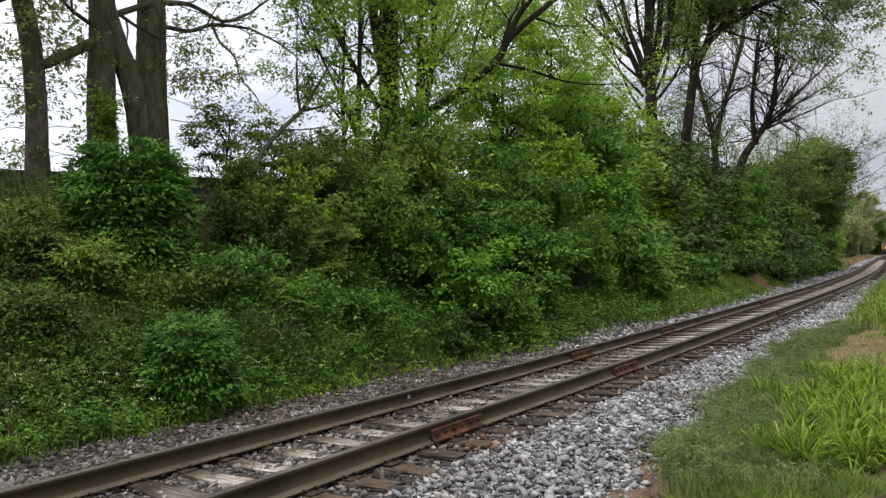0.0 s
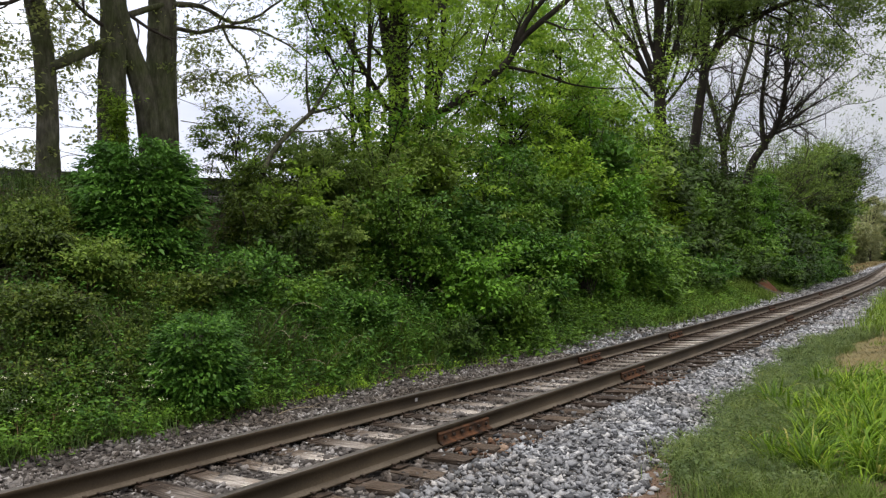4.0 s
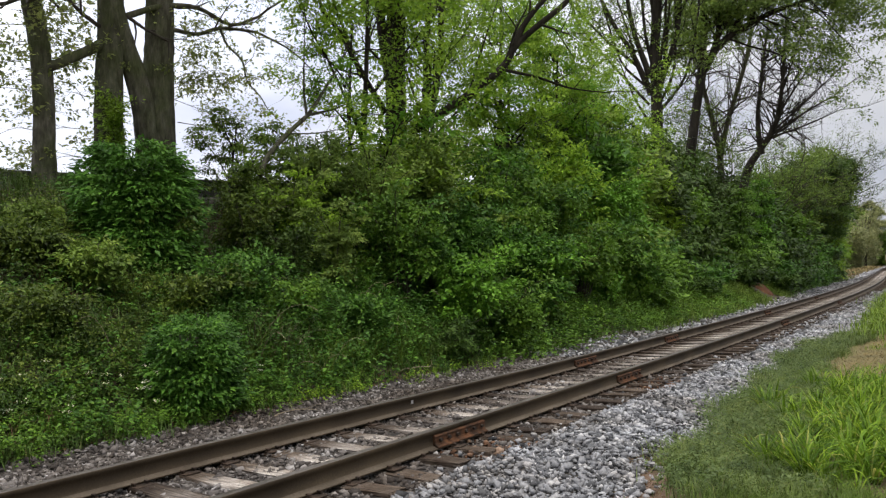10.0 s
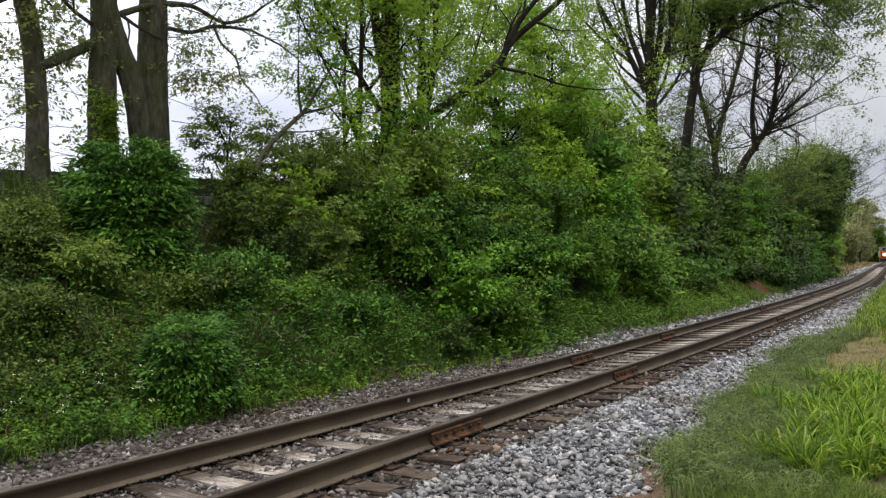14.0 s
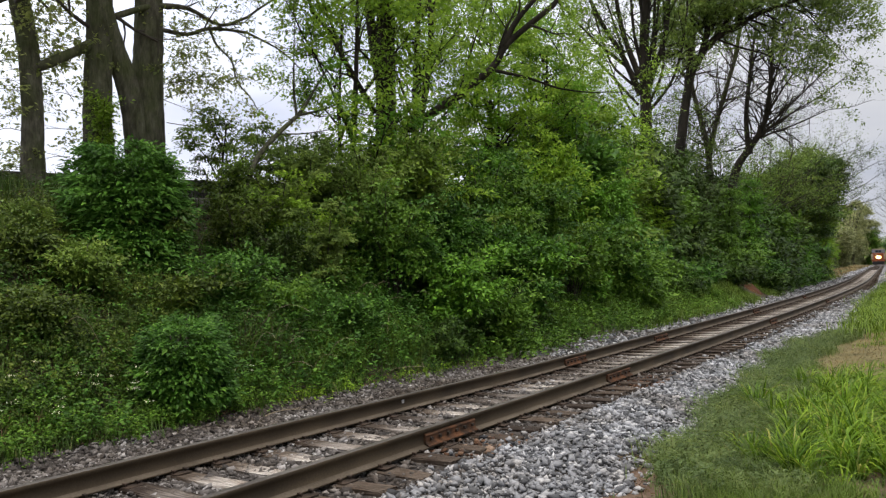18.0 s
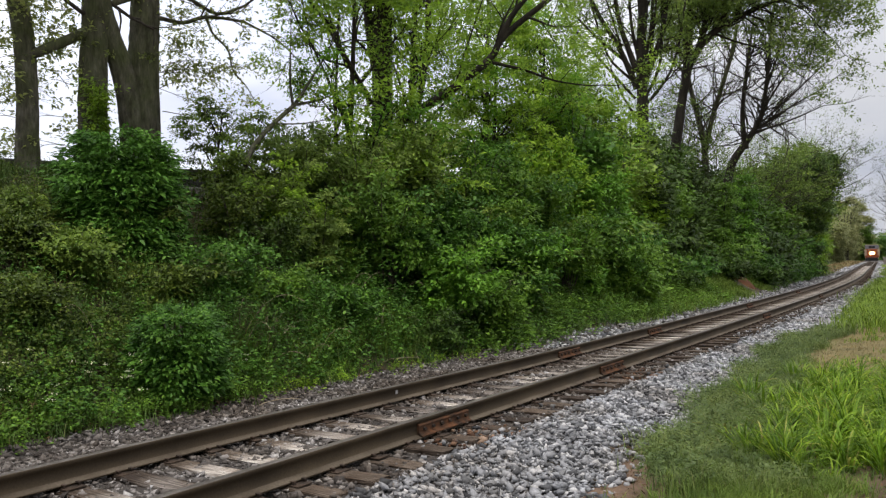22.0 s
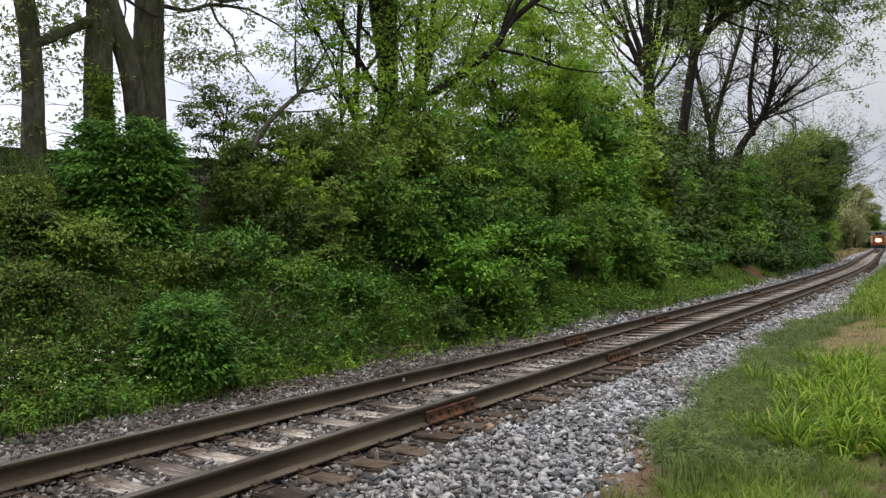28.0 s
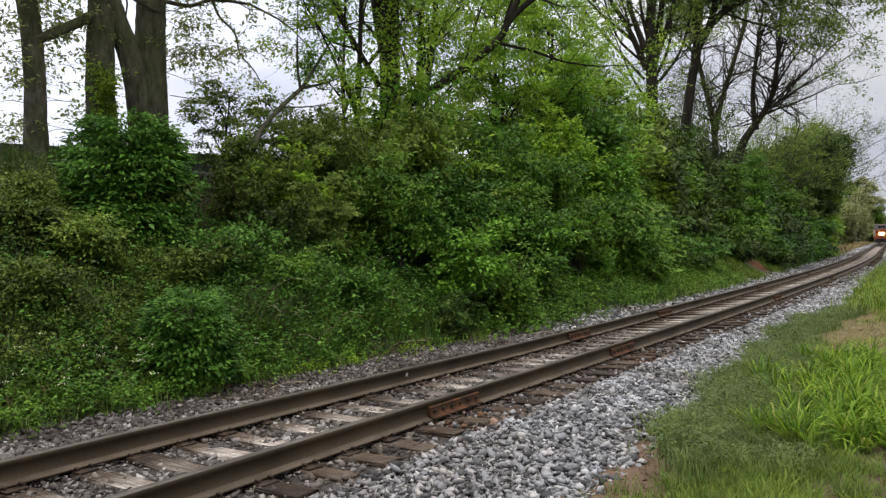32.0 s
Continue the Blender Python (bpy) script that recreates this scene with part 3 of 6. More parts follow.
def tree(seed, base, stems, limbs, leaf, label, bark=M_BARK, per=7, spray=0.35, size=0.08, reach=2.0, sprout=0.5, droop=0.0, name="deciduous_tree", low=0.3, z0=None, masses=()):
    """stems and limbs: (points relative to the base, first radius, last radius). Twigs sprout from both."""
    rng = np.random.default_rng(seed)
    base = np.array([base[0], base[1], float(ground_z(base[0], base[1])) - 0.1 if len(base) == 2 else base[2]])
    top = new(name)
    top.location = base
    if z0 is not None:  # the points are given from a height z0: carry them down to the foot
        lift = np.array([0, 0, z0 - base[2]])
        stems = [(([(0, 0, 0)] if i == 0 else []) + [tuple(np.array(q) + lift) for q in p[0]], *p[1:]) for i, p in enumerate(stems)]
        limbs = [([tuple(np.array(q) + lift) for q in p[0]], *p[1:]) for p in limbs]
    ends, thin = [], bark if bark is M_BARK_DARK else M_TWIG
    for kind, group in (("trunk", stems), ("limb", limbs)):
        for pts, r0, r1, *stub in group:
            p, r = spine(pts, r0, r1, rng)
            one = Tubes()
            if kind == "trunk":
                r = r.copy()
                r[:3] *= np.array([1.25, 1.12, 1.04])
            if r0 > 0.12 and bark is M_BARK:
                s, k = np.linspace(0, len(p) - 1, 90), np.arange(len(p))
                q = np.stack([np.interp(s, k, p[:, i]) for i in range(3)], 1)
                th, zz = np.meshgrid(np.arange(54) * 2 * np.pi / 54, q[:, 2])
                wave = np.sin(6 * th + 1.3 * np.sin(1.9 * zz + seed) + 0.9 * np.sin(4.3 * zz + 2 * th))
                wave2 = np.sin(11 * th + 1.1 * np.sin(2.7 * zz - seed) + 0.8 * np.sin(5.9 * zz + 3 * th))
                ridge = 1 + 0.05 * (1 - np.abs(wave)) + 0.045 * (1 - np.abs(wave2)) - 0.045 + 0.03 * np.sin(2 * th + zz) + rng.normal(0, 0.006, th.shape)
                one.add(q, np.interp(s, k, r)[:, None] * ridge, 54)
            else:
                one.add(p, r, 12 if r0 > 0.1 else 8)
            child(kind, one.mesh(kind, bark), top)
            total = np.linalg.norm(np.diff(p, axis=0), axis=1).sum()
            count = 0 if stub == [True] else int(total * (3.0 if stub else sprout)) + (1 if kind == "limb" else 0)
            for _ in range(count):
                i = int(rng.uniform(low if kind == "trunk" else 0.25, 1) * (len(p) - 1))
                d = unit(p[min(i + 1, len(p) - 1)] - p[max(i - 1, 0)])
                way = unit(d * 0.6 + rng.normal(0, 0.75, 3) + np.array([0, 0, 0.1]))
                fine = Tubes()
                if stub:
                    branchwork(rng, fine, p[i], way * np.array([1, 1, 0.4]), stub[0] * rng.uniform(0.6, 1.2), r[i] * 0.5, 2, ends, 0.03)
                else:
                    branchwork(rng, fine, p[i], way, reach * rng.uniform(0.6, 1.2), min(r[i] * 0.5, 0.05), 1, ends, droop)
                child("branch", fine.mesh("branch", thin), top)
            if stub:
                continue
            d, fine = unit(p[-1] - p[-2]), Tubes()
            branchwork(rng, fine, p[-1], d, reach * 1.3, r1, 0 if r1 > 0.03 else 1, ends, droop)
            child("branch", fine.mesh("branch", thin), top)
    if leaf and per:
        tips = np.array([e[0] for e in ends])
        dirs = np.array([e[1] for e in ends])
        crown = Foliage()
        crown.add(sprays(rng, tips, dirs, per, spray, size))
        # leafy masses high over the trunk, out of view, that shade the bank
        for m in masses:
            limb, c = Tubes(), np.array(m[:3])
            limb.add(*spine([(0, 0, min(7.2, c[2] - 1)), c * np.array([0.5, 0.5, 0.93]), c], 0.14, 0.05, rng), 7)
            child("limb", limb.mesh("limb", bark), top)
            crown.add(plates(rng, m, 190, 10, 0.17))
        child("crown", crown.mesh("crown", M_LEAF[leaf]), top)
    return tagged(top, label, "tree", "trees along the bank")


BIG = "tall grey-barked tree with sparse spring leaves on the bank top"
# three heavy trunks on the bank top
def wisps(rng, y0, y1, z0, z1, n, x=0.1):
    """Thin leafy twigs that hang beside a trunk: starting point, end point, with a droop."""
    out = []
    for _ in range(n):
        a = np.array([x + rng.uniform(-0.3, 0.3), y0 + rng.uniform(-0.1, 0.1), rng.uniform(z0, z1)])
        b = np.array([x + rng.uniform(-0.4, 0.6), y1 + rng.uniform(-0.35, 0.35), a[2] + rng.uniform(-0.6, 0.5)])
        m = (a + b) / 2 + np.array([0, 0, rng.uniform(0, 0.16)])
        out.append(([tuple(a), tuple(m), tuple(b)], 0.007, 0.003, 0.55))
    return out


WISP = np.random.default_rng(8)
# masses: unseen crowns above these trunks, added to shade the bank below
tree(11, (-14.2, 7.9), [([(0, 0, 0), (0, 0.03, 1.5), (-0.1, 0, 2.9), (0, -0.35, 4.2), (0.1, -0.7, 7.5)], 0.2, 0.15)],
     wisps(WISP, -0.1, -1.0, 0.8, 4.4, 15) + wisps(WISP, 0.1, 0.75, 0.4, 3.6, 9, -0.6),
     "pale", BIG, per=6, sprout=1.2, reach=1.5, low=0.6, size=0.098, spray=0.24,
     masses=((1.5, -2.5, 10.5, 2.6, 1.6), (3.4, -4.2, 9.6, 2.2, 1.3), (0, -4.5, 12, 2.6, 1.8), (0.5, -1, 13.5, 2.8, 1.8)))
tree(12, (-14.1, 9.15), [([(0, 0, 0), (0, 0.02, 2), (0, 0.1, 3.5), (0, 0.12, 7.5)], 0.29, 0.21)],
     [([(0, 0.0, 2.98), (0.05, -0.45, 2.68), (0.0, -1.08, 2.28), (-0.1, -1.3, 2.17)], 0.105, 0.085, True), ([(0, 0.1, 3.4), (0.3, 1.0, 3.9), (0.4, 1.9, 4.1), (0.5, 2.7, 3.8), (0.6, 3.4, 4.2)], 0.07, 0.03)] + wisps(WISP, -0.2, -1.0, 0.5, 3.4, 9, -0.6),
     "pale", BIG, per=6, sprout=0.8, reach=1.5, low=0.6, size=0.098, spray=0.24,
     masses=((2.8, -1, 10.2, 2.6, 1.5), (4.6, -0.2, 9.4, 2.0, 1.2), (1.0, 0, 12.5, 3.0, 1.8)))
tree(13, (-14.0, 10.25), [([(0, 0, 0), (0, -0.02, 2), (0, 0.03, 3.5), (0, 0.05, 7.5)], 0.33, 0.25), ([(0.1, -0.34, 0.2), (0.1, -0.37, 1.4), (0.05, -0.5, 2.3), (0, -0.82, 3.1), (-0.1, -1.2, 4.5)], 0.24, 0.19)],
     [([(0.2, 0.2, 3.55), (0.4, 0.7, 3.5), (0.6, 1.1, 3.75), (0.8, 2.0, 3.8)], 0.05, 0.03, 0.7), ([(0.6, 1.1, 3.75), (0.7, 1.2, 3.35), (0.9, 1.5, 3.05), (0.9, 1.55, 2.6), (1.0, 1.9, 2.3), (1.1, 1.95, 2.05), (1.2, 2.3, 1.75)], 0.03, 0.006, 0.5),
      ([(0.2, 0.3, 1.62), (0.3, 1.0, 1.6), (0.4, 1.8, 1.95)], 0.01, 0.004, 0.7), ([(0.2, 0.3, 2.45), (0.3, 0.9, 2.6), (0.3, 1.6, 2.75)], 0.009, 0.004, 0.7), ([(0.8, 2.0, 3.8), (0.9, 3.0, 3.6), (1.0, 3.9, 3.0)], 0.03, 0.008, 0.8)] + wisps(WISP, 0.25, 1.4, 1.5, 3.5, 9, 0.2),
     "pale", BIG, per=6, sprout=0.9, reach=1.5, low=0.6, size=0.098, spray=0.24,
     masses=((2.6, 1.5, 10.4, 2.6, 1.5), (4.2, 3.0, 9.8, 2.2, 1.2), (0.5, 2.5, 12.5, 3.0, 1.8), (1.2, 0.5, 14.5, 2.6, 1.6)))
# the forked trees in the middle of the thicket
tree(21, (-12.2, 16.19), [([(-0.1, -0.1, 0), (-0.1, -0.1, 1.6), (-0.1, -0.1, 3.0), (0, -0.1, 4.3), (0, -0.1, 6.5)], 0.31, 0.22), ([(-0.15, -0.2, 2.6), (-0.3, -0.3, 3.5), (-0.4, -0.3, 4.4), (-0.4, -0.3, 6)], 0.15, 0.1)],
     [([(0.2, 0.1, 1.2), (0.8, 0.5, 1.6), (1.5, 0.9, 2.1), (2.3, 1.4, 2.8), (2.5, 1.6, 3.4), (3.6, 2.2, 4.3), (4.3, 2.6, 5.2)], 0.125, 0.06), ([(2.45, 1.55, 3.3), (2.8, 1.7, 4.0), (3.3, 2.0, 4.6)], 0.09, 0.05), ([(0.1, -0.81, 1.58), (0.1, -1.45, 2.18), (0.1, -2.05, 2.8), (0.1, -2.38, 3.19), (0.1, -2.94, 3.5)], 0.075, 0.045),
      ([(2.3, 1.4, 2.7), (3.0, 1.9, 2.5), (3.6, 2.3, 2.2), (4.1, 2.6, 2.1)], 0.045, 0.018), ([(1.5, 0.9, 2.1), (1.7, 1.0, 2.9), (2.0, 1.2, 3.9)], 0.04, 0.02)],
     "yellow", "forked dark tree with a long leaning limb and fresh leaves", M_BARK_DARK, per=14, sprout=0.45, reach=1.3, low=0.55, size=0.088, spray=0.34, z0=3.91)
tree(22, (-12.4, 17.55), [([(0, 0, 0), (0, 0, 1.9), (0, 0.1, 3.4), (0, 0.4, 6)], 0.1, 0.08), ([(0.05, 0.05, 1.4), (0.35, 0.3, 3.2), (0.4, 0.35, 6)], 0.09, 0.08)], [],
     "yellow", "slender dark tree grown through with fresh leaves", M_BARK_DARK, per=11, sprout=0.45, reach=1.3, low=0.5, size=0.088, spray=0.34, z0=4.06)
tree(23, (-11.55, 10.35), [([(0, 0, 0), (0, 0.2, 1.05), (0, 0.45, 1.85), (0, 1.05, 2.45), (0, 1.75, 2.98)], 0.062, 0.045, True)],
     [([(0, 1.7, 2.95), (0.05, 1.57, 3.4), (0, 1.65, 4.1)], 0.035, 0.014), ([(0, 1.75, 2.98), (0, 2.1, 3.4), (0.1, 2.65, 4.2)], 0.045, 0.016), ([(0, 1.75, 2.98), (0.1, 2.35, 3.15), (0.2, 3.1, 3.5)], 0.035, 0.012), ([(0, 1.1, 2.5), (0.2, 1.7, 2.55), (0.3, 2.3, 2.7)], 0.018, 0.008)],
     "yellow", "small leaning tree with thin bare forks", M_BARK, per=8, sprout=1.0, reach=0.9, size=0.09, spray=0.3)
# fresh yellow-green maples that fill the middle
for seed, x, y, h, lean in ((31, -12.2, 14.4, 5.8, 0.2), (32, -13.6, 18.8, 7.0, 0.3), (33, -14.2, 24.5, 9.5, 0.2), (34, -14.2, 28.2, 7.6, -0.2), (35, -14.0, 31.6, 4.4, 0.3), (37, -12.6, 22.0, 5.0, 0.2), (39, -12.6, 32.8, 3.2, -0.2)):
    tree(seed, (x, y), [([(0, 0, 0), (0, lean, h * 0.35), (0.1, lean * 1.5, h * 0.7), (0.1, lean * 2, h)], 0.1, 0.04)],
         [([(0, lean, h * f), (0.5 * s, lean + k, h * f + 1.0), (0.8 * s, lean + 1.8 * k, h * f + 1.7)], 0.045, 0.02) for f, s, k in ((0.3, 1, 0.8), (0.42, 0.4, -0.9), (0.55, 1, 0.6), (0.68, 0.2, -0.7))],
         "yellow", "young maple with yellow-green spring foliage", M_BARK_DARK, per=15, spray=0.42, size=0.137, sprout=1.1, reach=1.8 if h > 5 else 1.2, low=0.15)
# many-stemmed trees towards the bend
def fan(n, h, spread, r, rng, fork=0.22):
    out = []
    for i in range(n):
        a = (i - (n - 1) / 2) / max(1, n - 1)
        out.append(([(0, 0, h * fork), (rng.uniform(-0.6, 0.6), spread * a * 0.4, h * (fork + 0.62) / 2), (rng.uniform(-1, 1), spread * a * 0.8, h * 0.8), (rng.uniform(-1.4, 1.4), spread * a * 1.15, h * 1.1)], r * rng.uniform(0.5, 0.8), r * 0.22))
    return out


RND = np.random.default_rng(5)
tree(41, (-13.0, 37.86), [([(0, 0, 0), (0.1, 0, 4.4), (0.1, -0.1, 6.9), (0.3, 0, 9.4), (0.4, 0, 13)], 0.34, 0.18), ([(-0.1, -0.1, 5.1), (-0.8, -0.7, 7.2), (-1.6, -1.2, 8.7), (-2.6, -1.9, 11.5)], 0.15, 0.07),
                          ([(-0.1, -0.2, 5.9), (-0.8, -0.7, 8.4), (-1.1, -1.0, 12)], 0.14, 0.08), ([(0.2, 0.1, 5.6), (1.1, 0.5, 7.8), (1.4, 0.6, 12)], 0.16, 0.09)],
     [([(0.1, 0, 6), (-0.3, -0.3, 8), (-0.4, -0.4, 12)], 0.1, 0.05), ([(-0.5, -0.4, 6.4), (-1.7, -1.3, 7.6), (-3.2, -2.2, 9.6)], 0.09, 0.04), ([(0.1, 0, 4.4), (0.9, 0.6, 6.2), (1.0, 0.6, 9.5)], 0.08, 0.05), ([(-0.4, -0.3, 5.6), (-1.3, -1.0, 6.6), (-1.9, -1.5, 9.4)], 0.07, 0.04), ([(0.2, 0.1, 6.2), (0.6, 0.3, 8.5), (0.7, 0.3, 12)], 0.09, 0.06), ([(0.1, 0, 3.2), (-0.7, -0.5, 4.6), (-1.3, -1.0, 6.6)], 0.07, 0.03), ([(0.1, 0, 5.0), (0.55, 0.3, 7.2), (0.9, 0.5, 11)], 0.08, 0.05), ([(-0.2, -0.2, 4.6), (-1.5, -1.1, 6.4), (-2.9, -2.0, 8.4), (-3.6, -2.5, 11)], 0.07, 0.03), ([(0, 0, 4.0), (1.3, 0.9, 5.8), (1.9, 1.2, 8.5), (2.1, 1.3, 12)], 0.08, 0.04), ([(-0.6, -0.5, 6.6), (-1.0, -0.8, 8.4), (-1.9, -1.4, 12)], 0.06, 0.035), ([(0.2, 0, 7), (0.0, 0, 9), (0.05, 0, 12.5)], 0.08, 0.04)],
     "olive", "tall dark many-stemmed tree with fresh leaves", M_BARK_DARK, per=8, sprout=0.5, reach=1.8, size=0.15, spray=0.5, low=0.2, z0=4.81)
tree(42, (-13.0, 43.23), [([(-0.1, -0.1, 0), (0.3, 0.2, 3.1), (0.7, 0.3, 5.6), (1.7, 1.0, 7.4), (4.0, 2.4, 8.8), (6.3, 3.9, 9.6)], 0.34, 0.1), ([(0.6, 0.3, 5.0), (0.9, 0.4, 7.4), (1.0, 0.5, 12)], 0.2, 0.12)],
     [([(1.2, 0.6, 6.5), (1.6, 0.9, 8.0), (1.8, 0.9, 12)], 0.15, 0.09), ([(2.1, 1.2, 7.7), (3.0, 1.7, 9.3), (3.5, 2.0, 12)], 0.12, 0.07), ([(2.0, 1.15, 7.4), (3.0, 1.8, 6.9), (4.3, 2.7, 6.5), (5.4, 3.4, 5.4)], 0.07, 0.025),
      ([(3.4, 2.0, 8.5), (4.6, 2.9, 7.9), (5.8, 3.8, 7.4)], 0.06, 0.03), ([(4.6, 2.8, 9.0), (5.6, 3.4, 10.6), (6.4, 3.9, 12)], 0.06, 0.03), ([(5.2, 3.2, 9.2), (6.2, 3.9, 8.6), (7.0, 4.5, 7.4)], 0.05, 0.025), ([(4.8, 3.0, 9.1), (6.4, 4.0, 9.8), (8.0, 5.0, 9.6)], 0.06, 0.025), ([(3.0, 1.8, 8.2), (3.6, 2.3, 10), (4.4, 2.8, 12.5)], 0.07, 0.04), ([(4.2, 2.6, 8.9), (5.0, 3.2, 8.0), (5.6, 3.7, 6.8)], 0.05, 0.025), ([(0.8, 0.35, 6.2), (0.4, 0.2, 8), (0.3, 0.1, 12)], 0.1, 0.06)],
     "soft", "tall dark leaning tree with a wide leafy crown", M_BARK_DARK, per=18, sprout=1.5, reach=2.2, size=0.19, spray=0.8, low=0.5, z0=6.41)
tree(43, (-13.0, 49.53), [([(0, 0, 0), (0, -0.1, 2.8), (-0.6, -0.5, 5.6), (-0.9, -0.7, 7.7), (-1.0, -0.8, 11)], 0.24, 0.07), ([(-0.05, -0.1, 2.0), (0.35, 0.15, 4.0), (1.0, 0.5, 6.2), (1.7, 0.9, 8.7), (2.0, 1.1, 12)], 0.17, 0.08)], [],
     "olive", "grey tree forked low with a haze of bare twigs", M_BARK, sprout=3.2, reach=2.4, per=1, size=0.12, low=0.3, z0=5.93)
tree(44, (-12.5, 52.34), [([(-0.1, -0.1, 0), (0.4, 0.2, 2.2), (1.2, 0.75, 3.4), (2.0, 1.2, 4.8), (2.4, 1.4, 7.2), (2.7, 1.6, 11)], 0.33, 0.08), ([(1.1, 0.65, 2.9), (0.95, 0.55, 5.2), (1.3, 0.75, 8.1), (1.7, 1.0, 11)], 0.18, 0.07)],
     [([(1.6, 1.0, 4.1), (3.2, 2.0, 5.3), (5.2, 3.2, 6.6)], 0.1, 0.03), ([(1.8, 1.1, 4.4), (3.6, 2.2, 6.2), (5.4, 3.4, 8.2)], 0.08, 0.03), ([(1.5, 0.9, 3.9), (3.4, 2.1, 4.6), (5.4, 3.4, 5.6)], 0.08, 0.025), ([(2.1, 1.3, 5.4), (3.2, 2.0, 7.4), (4.6, 2.9, 9.4)], 0.08, 0.03), ([(2.2, 1.3, 6.4), (2.9, 1.8, 8.6), (3.6, 2.2, 11)], 0.08, 0.03)],
     None, "leaning tree with bare spreading branches", M_BARK_DARK, sprout=3.4, reach=2.0, low=0.5, z0=5.55)
tree(49, (-12.2, 62.0), [([(0, 0, 0), (0.2, 0.1, 3), (0.8, 0.4, 5.5), (1.6, 0.9, 8)], 0.16, 0.05)], [([(0.4, 0.2, 4), (1.6, 1.0, 5.8), (3.0, 1.9, 7.2)], 0.06, 0.025), ([(0.5, 0.3, 4.6), (0.2, 0.1, 6.4), (0.3, 0.2, 8.4)], 0.06, 0.025), ([(0.9, 0.5, 5.6), (2.6, 1.6, 6.2), (4.4, 2.8, 6.6)], 0.05, 0.02)],
     "olive", "thin twiggy tree with sparse small leaves", M_BARK, per=6, sprout=1.2, reach=2.0, size=0.13, spray=0.5, low=0.4)
for seed, x, y, h in ((51, -12.4, 57.0, 4.6), (52, -12.0, 63.0, 5.6), (53, -12.4, 68.0, 6.6)):
    tree(seed, (x, y), [([(0, 0, 0), (0.1, 0, h * 0.5), (0.4, 0.2, h)], 0.09, 0.04), ([(0, 0, h * 0.3), (0.9, 0.4, h * 0.7), (1.9, 0.9, h)], 0.07, 0.03)],
         [([(0.1, 0, h * 0.6), (-0.6, -0.3, h * 0.85), (-0.9, -0.5, h * 1.1)], 0.04, 0.02), ([(0.9, 0.4, h * 0.7), (2.2, 1.2, h * 0.85), (3.2, 1.6, h * 0.95)], 0.04, 0.02)],
         "olive", "thin brown twiggy tree just coming into leaf", M_TWIG, per=3, sprout=2.0, reach=1.6, size=0.12, spray=0.4, low=0.5)
for seed, x, y, h in ((54, -14.6, 49.0, 5.6), (55, -14.2, 55.5, 5.2), (56, -14.6, 45.5, 4.6)):
    tree(seed, (x, y), [([(0, 0, 0), (0.1, 0, h * 0.5), (0.3, 0.2, h)], 0.09, 0.04)],
         [([(0.1, 0, h * f), (1.0 * k, 0.4 * k, h * f + 1.0), (1.7 * k, 0.8 * k, h * f + 1.8)], 0.045, 0.02) for f, k in ((0.35, 1), (0.45, -1), (0.6, 0.8), (0.7, -0.8))],
         "olive", "slender young tree with open leafy twigs", M_BARK, per=7, sprout=1.5, reach=1.6, size=0.14, spray=0.45, low=0.3)
tree(50, (-12.9, 73.0), [([(0, 0, 0), (0.1, 0, 5), (0.4, 0.1, 8.0), (0.5, 0.2, 10.0)], 0.2, 0.05)],
     [([(0.2, 0, h0), (1.6 * k, 0.3, h0 + 0.9), (3.0 * k, 0.5, h0 + 1.3), (4.2 * k, 0.6, h0 + 1.2)], 0.06, 0.02) for h0, k in ((7.2, 1.0), (7.9, 1.0), (8.5, 0.8), (7.5, -0.7), (8.2, -0.5), (6.6, 0.7))],
     "olive", "thin twiggy tree with sparse small leaves", M_BARK, per=2, sprout=1.4, reach=1.5, size=0.14, spray=0.5, low=0.6)
for seed, x, y, h in ((46, -11.9, 70.0, 6.4), (47, -12.2, 77.0, 7.4), (48, -13.2, 82.0, 8.0)):
    tree(seed, (x, y), [([(0, 0, 0), (0.1, 0, h * 0.4), (0.4, 0.1, h * 0.75), (0.6, 0.2, h)], 0.2, 0.06)],
         [([(0.2, 0, h * f), (0.8 * k, -0.3, h * f + 0.8), (1.3 * k, -0.5, h * f + 1.0)], 0.06, 0.03) for f, k in ((0.4, 1), (0.55, 0.8), (0.7, 1), (0.8, -0.8), (0.6, -1))],
         "hedge" if seed == 47 else "olive", "tree with overhanging leafy boughs at the railway bend", M_BARK_DARK, per=12, sprout=0.8, reach=1.35, size=0.28, spray=0.8, low=0.3)


